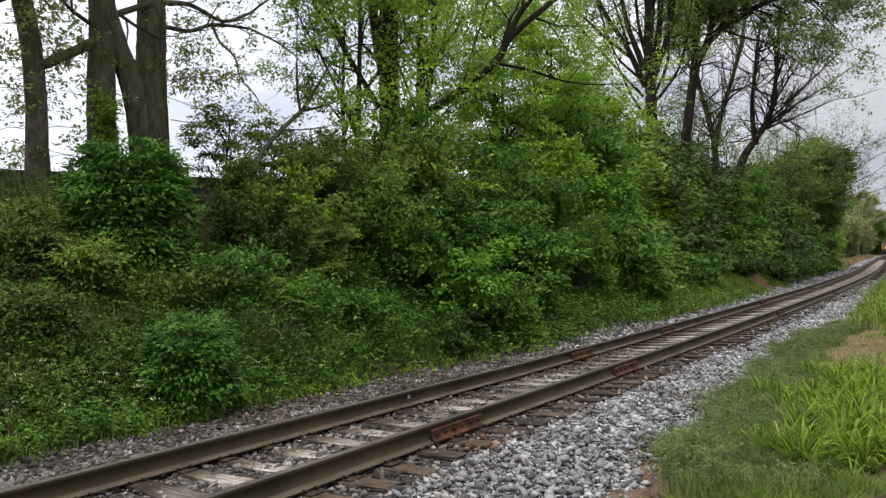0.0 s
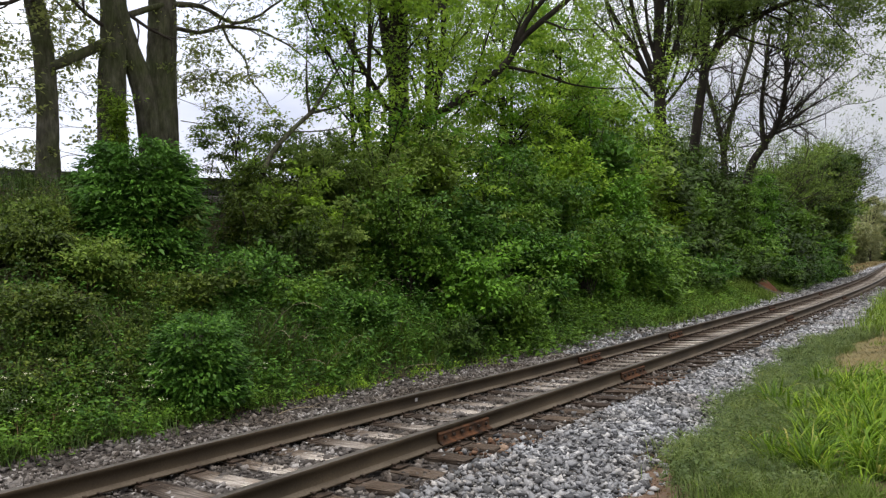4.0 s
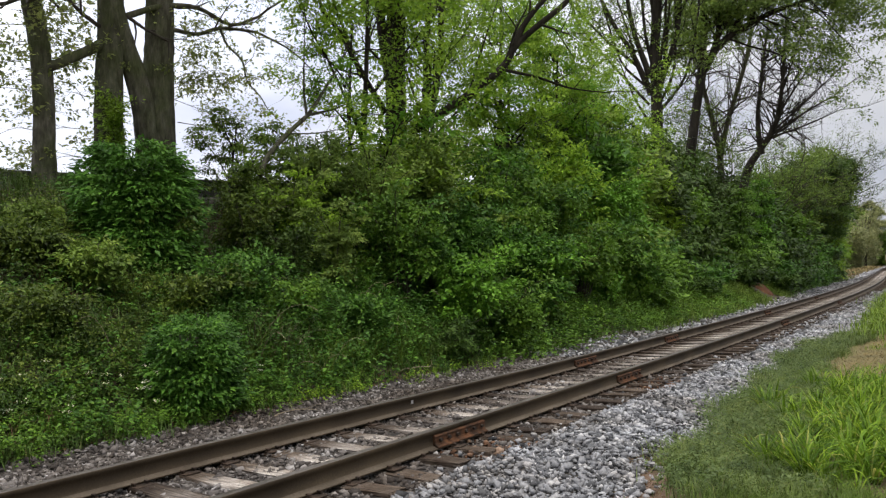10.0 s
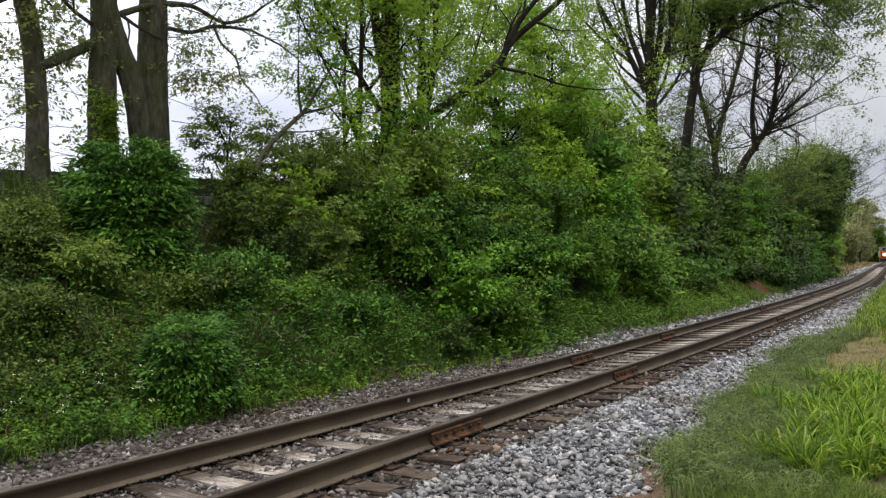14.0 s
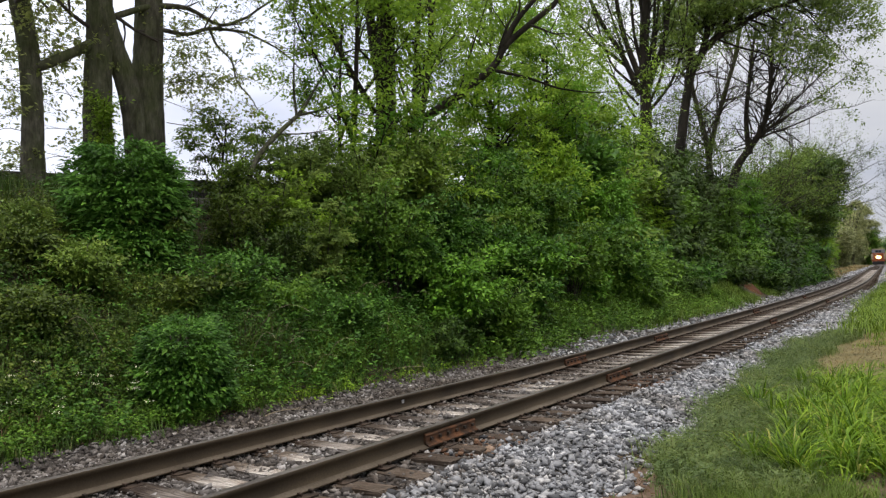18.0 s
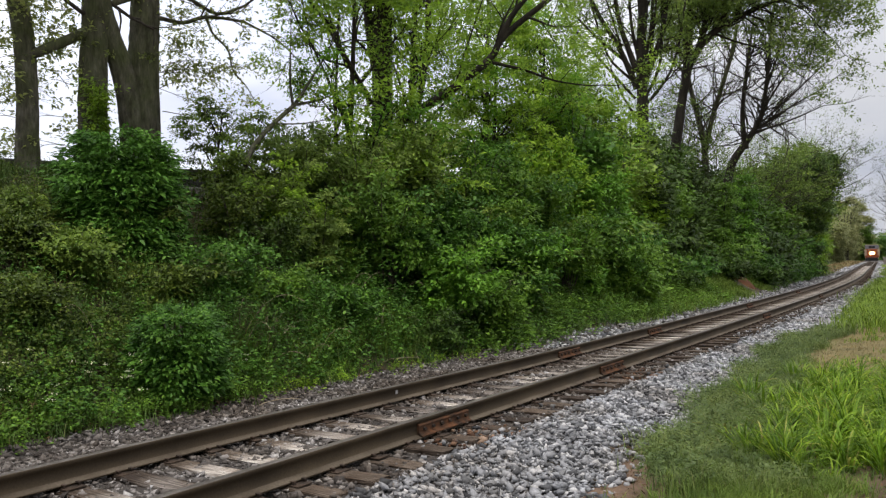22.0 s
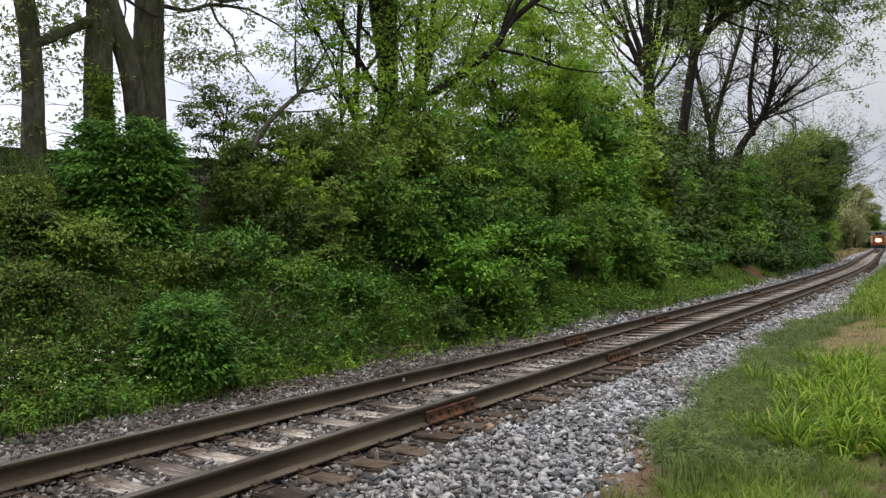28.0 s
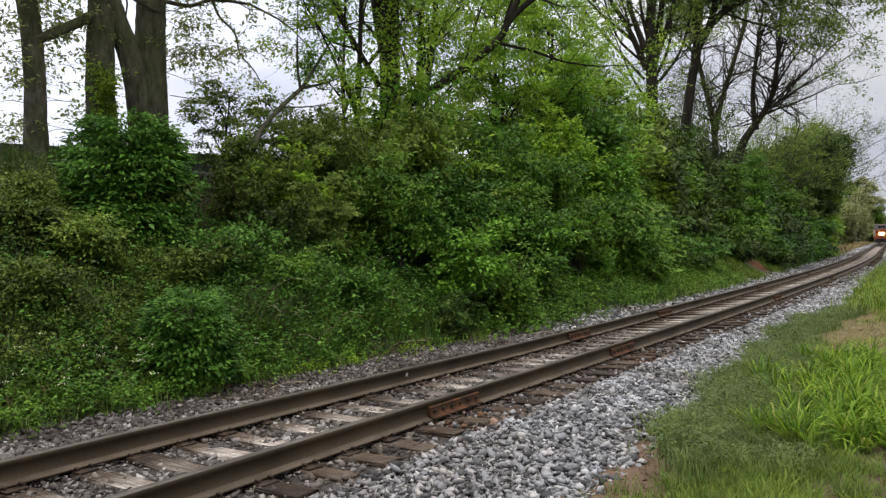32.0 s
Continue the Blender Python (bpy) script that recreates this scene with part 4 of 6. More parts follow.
# ---- shrubs ----
def shrub(seed, x, y, wide, high, leaf, size, clumps, label, per=14, lobes=7, z=None, name="shrub", canes=None, second=None):
    """Arching canes from one foot and several leafy lobes; flat sprays of leaves, with gaps between the lobes."""
    rng = np.random.default_rng(seed)
    base = np.array([x, y, float(ground_z(x, y)) - 0.05 if z is None else z])
    top = new(name)
    top.location = base
    leafage, spare = Foliage(), Foliage()
    twig = max(0.2, size * 3.6)
    clumps, size = int(clumps * 0.5), size * 1.28
    for k in range(lobes):
        a = rng.uniform(0, 2 * np.pi)
        q = wide * rng.uniform(0.1, 0.68)
        c = np.array([np.cos(a) * q, np.sin(a) * q, high * (rng.uniform(0.12, 0.8) if name in ("distant_tree", "hedge_tree") else rng.uniform(0.48, 0.82) if high > 1.6 and k % 4 else rng.uniform(0.26, 0.75))])
        r = np.array([wide, wide, high * 0.55]) * rng.uniform(0.28, 0.5) * rng.uniform(0.8, 1.2, 3)
        knots = unit(rng.normal(0, 1, (max(4, clumps // lobes // 11), 3)) + np.array([0.3, -0.1, 0.3]))
        pick = rng.integers(0, len(knots), clumps // lobes)
        way = unit(knots[pick] + rng.normal(0, 0.23, (len(pick), 3)))
        tips = c + way * r * (rng.uniform(0.55, 1.2, len(knots))[pick] + rng.normal(0, 0.07, len(pick)))[:, None]
        tips[:, 2] = np.maximum(tips[:, 2], 0.05)
        (spare if second and k % 3 == 2 else leafage).add(sprays(rng, tips, unit(way + np.array([0, 0, 0.1])), per, twig, size))
        # crowded inner leaves that keep the light out
        q = unit(rng.normal(0, 1, (max(30, clumps // lobes), 3))) * rng.uniform(0.1, 0.68, (max(30, clumps // lobes), 1))
        leafage.add(leaves(rng, np.maximum(c + q * r, [-99, -99, 0.03]), q, max(0.17, size * 2.2), 0.8, 0.8, 0.36))
        stems = Tubes()
        mid = c * np.array([0.35, 0.35, 0.5]) + rng.normal(0, 0.05, 3)
        stems.add([(0.04 * np.cos(a), 0.04 * np.sin(a), 0), mid, c, c + (c - mid) * 0.5], [0.022, 0.017, 0.011, 0.004], 5)
        for w in way[:5]:
            stems.add([c, c + w * r * 0.55 + rng.normal(0, 0.03, 3), c + w * r], [0.008, 0.006, 0.003], 3)
        for _ in range(2 if canes is None else canes):
            a2, h2, q2 = rng.uniform(0, 2 * np.pi), high * rng.uniform(0.7, 1.22), wide * rng.uniform(0.6, 1.15)
            way2 = np.array([np.cos(a2), np.sin(a2), 0])
            f = np.linspace(0, 1, 7)[:, None]
            pts = way2 * q2 * f ** 1.5 + np.array([0, 0, 1]) * h2 * (1.55 * f - 0.62 * f ** 2.4) + np.cumsum(rng.normal(0, 0.03 * wide, (7, 3)), 0)
            stems.add(pts, np.linspace(0.016, 0.004, 7) * max(1, high / 2.2), 4)
            g = rng.uniform(0.3, 1.0, int(5 + clumps / lobes / 5))
            at = np.stack([np.interp(g, f[:, 0], pts[:, m]) for m in range(3)], 1)
            side = unit(way2 * 0.5 + rng.normal(0, 0.6, at.shape) * np.array([1, 1, 0.4]))
            at += side * twig * rng.uniform(0, 1.1, (len(g), 1))
            (spare if second and k % 2 else leafage).add(sprays(rng, at, side, per, twig, size * 1.08))
        child("stem", stems.mesh("stem", M_TWIG), top)
    child("foliage", leafage.mesh("foliage", M_LEAF[leaf]), top)
    if spare.n:
        child("young_foliage", spare.mesh("young_foliage", M_LEAF[second]), top)
    return tagged(top, label, "shrub" if name in ("shrub", "sapling", "climber") else "tree", {"shrub": "bushes of the bank thicket", "climber": "bushes of the bank thicket", "sapling": "saplings in the thicket"}.get(name, "trees at the bend"))


def lobed_tree(seed, x, y, masses, leaf, size, n, label, second=None, bark=M_BARK_DARK, r0=0.1, name="deciduous_tree", per=10, category="tree", group="trees along the bank"):
    """A trunk that forks to several leafy masses (dx, dy, dz, half width, half height)."""
    rng = np.random.default_rng(seed)
    top = new(name)
    top.location = (x, y, float(ground_z(x, y)) - 0.1)
    high = max(m[2] for m in masses)
    wood = Tubes()
    wood.add(*spine([(0, 0, 0), (0.05, 0.1, high * 0.3), (0.0, 0.15, high * 0.6), (0.1, 0.2, high * 0.95)], r0, r0 * 0.35, rng), 9)
    child("trunk", wood.mesh("trunk", bark), top)
    first, other = Foliage(), Foliage()
    for k, m in enumerate(masses):
        limb, c = Tubes(), np.array(m[:3])
        foot = np.array([0.03, 0.12, max(0.3, min(high * 0.85, c[2] - 0.5 - 0.45 * np.hypot(c[0], c[1])))])
        mid = (foot + c) / 2 + np.array([0, 0, 0.12 * np.hypot(c[0], c[1])])
        limb.add(*spine([foot, mid, c], r0 * 0.42, r0 * 0.14, rng), 6)
        for w in unit(rng.normal(0, 1, (9, 3)) * np.array([1, 1, 0.5])):
            e = c + w * np.array([m[3], m[3], m[4]]) * 0.9
            limb.add([c * 0.7 + mid * 0.3, (c + e) / 2 + rng.normal(0, 0.06, 3), e], [r0 * 0.14, r0 * 0.1, r0 * 0.04], 4)
        child("limb", limb.mesh("limb", bark), top)
        (other if second and k % 3 == 1 else first).add(plates(rng, m, n, per, size * (1 + 0.15 * (k % 2))))
    child("crown", first.mesh("crown", M_LEAF[leaf]), top)
    if other.n:
        child("young_foliage", other.mesh("young_foliage", M_LEAF[second]), top)
    return tagged(top, label, category, group)


def layered_bush(seed, x, y, wide, high, leaf, size, n, label, tiers=7):
    """A rounded bush: drooping compound leaves in tiers over a dark, twiggy inside."""
    rng = np.random.default_rng(seed)
    top = new("shrub")
    top.location = (x, y, float(ground_z(x, y)) - 0.05)
    for k in range(9):
        stem, a, q = Tubes(), k * 0.7 + rng.uniform(-0.2, 0.2), wide * rng.uniform(0.3, 0.85)
        tip = np.array([np.cos(a) * q, np.sin(a) * q, high * (1.02 - 0.55 * (q / wide) ** 2)])
        stem.add([(0.05 * np.cos(a), 0.05 * np.sin(a), 0), tip * np.array([0.35, 0.35, 0.5]), tip * np.array([0.8, 0.8, 0.86]), tip], [0.024, 0.018, 0.01, 0.004], 5)
        child("stem", stem.mesh("stem", M_TWIG), top)

    def shell(count, f, leaf_size):
        tier = rng.integers(0, tiers, count)
        level = (tier + rng.uniform(0.0, 0.5, count)) / tiers
        a = rng.uniform(0, 2 * np.pi, count)
        bulge = 1 + 0.13 * np.sin(2.3 * a + tier * 2.1 + seed) + 0.1 * np.sin(5 * a - tier * 1.3)
        q = wide * f * np.sqrt(np.clip(1 - (level * 1.15 - 0.25) ** 2, 0, 1)) * bulge * rng.uniform(0.86, 1.04, count)
        at = np.stack([np.cos(a) * q, np.sin(a) * q, high * (0.06 + 0.94 * level * f) * (1 + 0.06 * np.sin(3 * a + seed))], 1)
        out = unit(np.stack([np.cos(a), np.sin(a), 0.5 * level - 0.45], 1) + rng.normal(0, 0.15, (count, 3)))
        return sprays(rng, at, out, 9, leaf_size * 3.0, leaf_size, up=0.9, spread=0.42, wide=0.24)

    leafage = Foliage()
    leafage.add(shell(n, 1.0, size))
    child("foliage", leafage.mesh("foliage", M_LEAF[leaf]), top)
    core = Foliage()
    core.add(shell(n // 2, 0.72, size * 1.7))
    child("inner_foliage", core.mesh("inner_foliage", M_LEAF[leaf]), top)
    return tagged(top, label, "shrub", "bushes of the bank thicket")


LABELS = {"soft": "greyish-green shrub with open leafy sprays", "deep": "dark evergreen bush in the thicket", "dark": "dense deep-green leafy bush on the railway bank", "olive": "tangled olive-green shrub on the railway bank", "bright": "fresh green leafy bush at the bank foot",
          "yellow": "yellow-green sapling thicket on the railway bank", "vine": "vine-covered thicket on the railway bank", "fresh": "grass-green leafy bush on the railway bank", "bramble": "low olive-green bramble bush on the bank", "hedge": "dark green hedge bush at the bank foot", "pale": "pale olive spring shrub"}
layered_bush(90, -11.85, 8.2, 0.84, 1.72, "glossy", 0.1, 1500, "dense round deep-green bush with drooping leaves")
layered_bush(91, -11.3, 7.95, 0.5, 0.62, "fresh", 0.085, 500, "fresh green bush below a darker one", tiers=4)
layered_bush(92, -8.45, 6.62, 0.5, 1.08, "fresh", 0.062, 1100, "dense fresh green bush at the bank foot", tiers=7)
layered_bush(93, -9.0, 7.2, 0.42, 0.8, "fresh", 0.06, 600, "fresh green bush at the bank foot", tiers=5)
# (x, y, half width, height, leaves, leaf size, sprays)
for i, (x, y, w, h, leaf, size, clumps) in enumerate((
        (-11.9, 10.9, 0.7, 1.7, "soft", 0.055, 420), (-11.6, 12.3, 1.1, 2.6, "soft", 0.065, 860), (-11.0, 10.9, 0.8, 1.85, "soft", 0.065, 600),
        (-10.6, 12.9, 1.1, 2.6, "soft", 0.062, 860), (-10.2, 11.4, 0.8, 1.6, "soft", 0.065, 560), (-9.6, 12.7, 1.1, 2.4, "vine", 0.075, 860),
        (-10.3, 14.5, 1.2, 3.4, "olive", 0.08, 1000), (-9.4, 14.8, 1.1, 2.4, "fresh", 0.08, 860), (-9.2, 13.6, 0.9, 1.7, "dark", 0.08, 640),
        (-10.0, 17.0, 1.3, 3.3, "vine", 0.09, 960), (-9.2, 17.2, 1.0, 1.9, "fresh", 0.09, 640), (-10.2, 19.7, 1.4, 3.0, "vine", 0.1, 900),
        (-9.3, 20.6, 1.2, 2.2, "vine", 0.1, 760), (-10.4, 23.5, 1.5, 3.2, "bright", 0.11, 860), (-9.2, 24.3, 1.2, 1.7, "vine", 0.11, 640), (-9.35, 9.3, 0.6, 0.95, "vine", 0.055, 480), (-9.0, 10.7, 0.55, 0.8, "dark", 0.06, 420), (-9.95, 8.7, 0.6, 0.95, "dark", 0.06, 420), (-10.2, 10.1, 0.6, 1.2, "deep", 0.06, 460), (-9.7, 5.4, 0.5, 0.6, "bramble", 0.055, 360), (-10.6, 6.6, 0.5, 0.75, "olive", 0.06, 380))):
    shrub(100 + i, x, y, w, h, leaf, size, clumps, LABELS[leaf], second={"soft": "olive" if i % 2 else "yellow", "olive": "bright" if i % 2 else None, "vine": "fresh"}.get(leaf, None))
for i in range(13):
    y = 14.0 + i * 1.35
    x = -11.6 + 0.5 * math.sin(i * 2.1) + (0.9 if i % 3 == 0 else 0)
    shrub(200 + i, x, y, 1.15, 2.5 + 0.8 * math.sin(i * 1.3) + 0.05 * (y - 14), "bright" if i % 2 else "yellow", 0.125, 290, LABELS["bright" if i % 2 else "yellow"], per=15, lobes=7, name="sapling", second="bright" if i % 4 == 1 else None)
for i, (x, y, w, h, leaf) in enumerate(((-11.2, 6.0, 0.4, 0.6, "bramble"), (-11.9, 6.3, 0.3, 0.5, "olive"), (-13.5, 9.8, 0.3, 0.7, "bright"))):
    shrub(260 + i, x, y, w, h, leaf, 0.065, 420, LABELS[leaf], per=15, lobes=5)
shrub(268, -13.7, 9.0, 0.23, 1.9, "yellow", 0.055, 220, "yellow-green creeper climbing the foot of a trunk", per=9, lobes=4, name="climber", second="olive")
lobed_tree(906, -12.6, 10.8, ((-0.1, -0.1, 2.2, 0.25, 0.18), (-0.5, 0.6, 2.0, 0.34, 0.24), (0.2, -0.8, 1.7, 0.24, 0.16), (-0.1, 0.4, 1.4, 0.42, 0.26), (0.1, -0.4, 1.1, 0.40, 0.25), (0.6, 0.4, 1.5, 0.41, 0.27), (0.3, 1.1, 1.9, 0.41, 0.26), (1.0, -0.3, 0.8, 0.43, 0.24), (0.7, 0.9, 1.2, 0.42, 0.28)),
           "olive", 0.07, 75, "slender young tree with small leaves against the sky", "bramble", r0=0.035, name="sapling", category="shrub", group="saplings in the thicket")
lobed_tree(907, -11.6, 13.3, ((-0.4, -0.4, 4.6, 0.38, 0.43), (-0.6, 0.5, 5.5, 0.47, 0.34), (0.6, -0.7, 3.7, 0.33, 0.38), (0.1, 0.5, 3.3, 0.41, 0.33), (0.4, -0.3, 2.5, 0.46, 0.29), (-0.5, -0.4, 3.7, 0.25, 0.25), (-0.1, 0.9, 2.5, 0.47, 0.29)),
           "maple", 0.085, 52, "young maple in bright green leaf among dark trunks", "yellow", r0=0.06)
lobed_tree(908, -11.5, 16.4, ((0.0, -0.2, 5.6, 0.46, 0.49), (-0.3, 0.9, 4.6, 0.51, 0.48), (0.4, -1.0, 3.2, 0.52, 0.38), (0.4, 0.7, 5.2, 0.47, 0.44), (0.7, -0.2, 3.0, 0.56, 0.39), (-0.1, -0.1, 2.3, 0.57, 0.34)),
           "yellow", 0.085, 56, "young maple in bright green leaf among dark trunks", "maple", r0=0.06)
# fresh maples rising behind the thicket, and a dark tree leaning out at the bend
lobed_tree(901, -12.6, 21.7, ((-0.4, -0.3, 1.7, 1.1, 0.8), (-0.1, 1.3, 3.0, 1.0, 0.8), (0.2, -1.4, 3.1, 0.8, 0.7), (0.5, 1.0, 1.0, 1.1, 0.7), (0.6, -0.5, 4.3, 0.9, 0.6), (-0.6, -0.5, 4.4, 0.8, 0.6)),
           "yellow", 0.105, 170, "young maple in dense fresh green leaf", "maple")
lobed_tree(902, -12.4, 25.5, ((0.4, 0.1, 3.5, 1.2, 0.8), (-0.9, 0.9, 4.8, 1.2, 0.8), (1.5, -0.9, 4.6, 1.0, 0.7), (-0.2, 0.4, 6.3, 1.0, 0.7), (0.6, -0.5, 1.7, 1.2, 0.8), (-0.3, -0.5, 7.6, 1.0, 0.6)),
           "maple", 0.120, 170, "young maple in dense fresh green leaf", "yellow")
lobed_tree(903, -12.2, 29.2, ((0.2, 0.1, 2.8, 1.2, 0.9), (-0.1, 1.7, 4.7, 1.0, 0.8), (1.2, -1.1, 1.5, 1.1, 0.8), (1.0, 1.5, 3.0, 0.9, 0.6)),
           "maple", 0.130, 170, "young maple in dense fresh green leaf", "yellow")
lobed_tree(905, -10.9, 70.0, ((0.3, 0.1, 7.0, 1.8, 1.4), (1.2, 4.5, 7.8, 1.3, 1.5), (1.7, -2.8, 5.3, 1.3, 1.5), (-1.4, 0.8, 6.7, 1.9, 1.5), (2.5, -0.5, 8.1, 0.6, 1.0), (0.8, 0.5, 3.7, 1.0, 1.6), (-2.8, 1.8, 7.2, 1.5, 1.2), (1.7, -3.0, 8.5, 0.9, 0.6), (-0.3, 1.5, 9.2, 1.1, 0.6), (0.1, -1.9, 4.6, 1.3, 1.5), (-1.3, -1.1, 8.7, 1.0, 0.5), (1.3, 4.5, 9.6, 0.6, 0.4)),
           "hedge", 0.2, 260, "broad dark-leaved tree overhanging the railway bend", r0=0.2)
lobed_tree(919, -12.0, 59.5, ((0.3, -1.2, 5.2, 1.2, 1.0), (0.9, 0.2, 6.3, 1.3, 0.9), (1.8, 0.8, 5.6, 1.2, 1.0), (2.5, 2.2, 6.2, 1.2, 1.0), (2.2, 1.4, 4.4, 1.2, 1.2)),
           "olive", 0.125, 110, "open olive-leaved tree with brown twigs over the hedge", "bramble", bark=M_TWIG, r0=0.12)
tree(58, (-11.2, 69.5), [([(0, 0, 0), (1.0, 0.2, 4.0), (2.3, 0.3, 6.8), (3.4, 0.5, 8.9)], 0.12, 0.04)],
     [([(1.5, 0.2, 5.0), (3.0, 0.4, 6.3), (4.5, 0.5, 7.0)], 0.05, 0.02), ([(1.9, 0.2, 5.9), (3.4, 0.4, 7.4), (4.9, 0.6, 8.4)], 0.05, 0.02), ([(2.1, 0.3, 6.4), (2.3, 0.2, 8.0), (2.6, 0.2, 9.6)], 0.05, 0.02), ([(1.2, 0.2, 4.5), (2.8, 0.3, 5.2), (4.3, 0.4, 5.6)], 0.05, 0.02)],
     "bramble", "leaning twiggy tree with a few dark leaves at the bend", M_TWIG, per=3, sprout=2.6, reach=1.3, size=0.12, spray=0.4, low=0.5)
lobed_tree(911, -9.9, 40.5, ((0.2, 0.0, 3.9, 0.50, 0.67), (-0.1, 0.5, 2.8, 0.45, 0.74), (0.2, -0.6, 1.6, 0.49, 0.71), (-0.1, -0.1, 0.7, 0.45, 0.50)),
           "vine", 0.15, 130, "bright green vine curtain hanging over the bank hedge", r0=0.05, name="vine_curtain", category="vine", group="vines on the bank hedge")
lobed_tree(912, -10.2, 46.4, ((0.2, -0.1, 4.7, 0.63, 0.75), (0.2, 0.8, 3.5, 0.64, 0.83), (0.2, -0.8, 2.2, 0.56, 0.80), (0.4, 0.2, 1.1, 0.50, 0.63)),
           "bright", 0.15, 130, "bright green vine curtain hanging over the bank hedge", r0=0.05, name="vine_curtain", category="vine", group="vines on the bank hedge")
for seed, x, y, w, h in ((914, -10.4, 22.4, 0.8, 1.3), (915, -10.0, 24.2, 0.85, 1.2), (916, -10.9, 25.4, 1.0, 1.7), (917, -10.5, 27.4, 0.9, 1.4), (918, -9.5, 22.0, 0.6, 0.8)):
    shrub(seed, x, y, w, h, "bright", 0.1, 520, "fresh green vine bush at the bank foot", per=12, lobes=6, second="maple" if seed % 2 else "vine")
lobed_tree(913, -10.6, 77.5, ((0.1, -0.0, 3.7, 0.45, 0.80), (-0.0, 1.2, 2.5, 0.51, 0.81), (0.1, -1.2, 1.2, 0.49, 0.59)),
           "yellow", 0.15, 130, "bright green vine curtain hanging over the bank hedge", r0=0.05, name="vine_curtain", category="vine", group="vines on the bank hedge")
# the rest of the thicket, row by row up the bank
rng = np.random.default_rng(77)
for i in range(34):
    y = -1.0 + i * 0.62 + rng.uniform(-0.3, 0.3)
    far = y > 13
    for row, x in ((0, -9.0), (1, -10.4), (2, -12.2)):
        if y < 2.4 or y < 7.6 or (row == 0 and 7.5 < y < 11.6) or (row == 2 and y < 13) or rng.uniform() < (0.6 if y > 9.5 else 0.35):
            continue
        x += rng.uniform(-0.95, 0.7)
        leaf = rng.choice((["fresh", "vine", "vine", "bright", "vine"] if row == 0 else ["olive", "olive", "vine", "bright", "yellow"]) if far else ["bramble", "dark", "bramble", "fresh", "hedge"] if y > 7.5 else ["olive", "vine", "deep", "olive", "soft"])
        w = rng.uniform(0.55, 0.85) * (1.25 if far else 0.62 if row == 0 and y < 7.5 else 1.0)
        h = rng.uniform(0.55, 1.45) * (1.5 if far else 1.0) * (1.15 if row == 2 and y > 10 else 0.6 if row == 0 and y < 7.5 else 0.8 if y < 9 else 1)
        shrub(300 + i * 3 + row, x, y, w, h, leaf, rng.uniform(0.05, 0.07) * (1.35 if far else 1), 340, LABELS[leaf], per=15, lobes=5)
for i in range(22):
    y = 25 + i * 1.9 + rng.uniform(-0.6, 0.6)
    for row, x, h in ((0, -9.6, 2.2), (1, -11.2, 3.6), (2, -12.8, 4.6)):
        if row == 0 and 37 < y < 45:
            continue
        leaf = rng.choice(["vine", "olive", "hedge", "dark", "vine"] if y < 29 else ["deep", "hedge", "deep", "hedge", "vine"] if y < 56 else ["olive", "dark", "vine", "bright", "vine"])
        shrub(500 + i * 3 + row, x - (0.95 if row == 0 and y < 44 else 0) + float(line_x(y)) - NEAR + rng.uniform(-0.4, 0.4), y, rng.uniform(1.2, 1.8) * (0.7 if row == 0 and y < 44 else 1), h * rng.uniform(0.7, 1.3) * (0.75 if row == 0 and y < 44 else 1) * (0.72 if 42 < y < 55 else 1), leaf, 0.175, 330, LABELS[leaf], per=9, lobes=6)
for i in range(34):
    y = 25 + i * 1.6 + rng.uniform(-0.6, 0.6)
    # darker leaf kinds past y = 30 put the shade of gaps into colour
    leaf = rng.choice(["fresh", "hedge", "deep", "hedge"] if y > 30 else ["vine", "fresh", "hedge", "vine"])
    # a grassy slope and a bare slip come before the bushes here
    up = rng.uniform(4.5, 5.5) if y < 44.5 else rng.uniform(3.7, 4.9)
    if 41 < y < 44.8:
        up += 0.7
    shrub(640 + i, float(line_x(y)) - up, y, rng.uniform(0.6, 1.1), rng.uniform(0.6, 1.5), leaf, 0.135, 240, LABELS[leaf], per=10, lobes=4)
# tall vine-hung trees at the bend
for i in range(26):
    y = 47 + i * 1.35 + rng.uniform(-0.5, 0.5)
    w = rng.uniform(0.9, 1.5)
    x = min(float(line_x(y)) - rng.uniform(5.0, 8.0), -0.134 * y - w * 0.75)
    h = float(np.interp(y, [47, 54, 64, 80], [2.6, 3.2, 4.5, 7.4])) * rng.uniform(0.65, 1.2)
    # mostly dark leaf kinds, painting in the shaded gaps between the vines
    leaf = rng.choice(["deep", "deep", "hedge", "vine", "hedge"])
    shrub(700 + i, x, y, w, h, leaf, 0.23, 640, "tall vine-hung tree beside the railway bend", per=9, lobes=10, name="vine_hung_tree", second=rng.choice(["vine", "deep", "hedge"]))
for i in range(12):
    y = 66 + i * 2.4
    shrub(740 + i, -0.15 * y - 3.5 + rng.uniform(-1, 1), y, rng.uniform(2.0, 2.8), float(np.interp(y, [66, 92], [3.9, 7.6])) * rng.uniform(0.7, 1.1), rng.choice(["olive", "vine", "dark"]), 0.28, 480, "tree with thin upper twigs behind the railway bend", per=9, lobes=9, name="hedge_tree", second="olive")
for seed, x, y, w, h, leaf in ((760, -11.4, 83, 0.9, 7.0, "yellow"), (761, -13.4, 88, 1.3, 6.5, "olive")):
    shrub(seed, x, y, w, h, leaf, 0.23, 560, "leafy tree at the end of the hedge" if h > 3 else "low pale bush beside the line", per=9, lobes=8, name="hedge_tree")
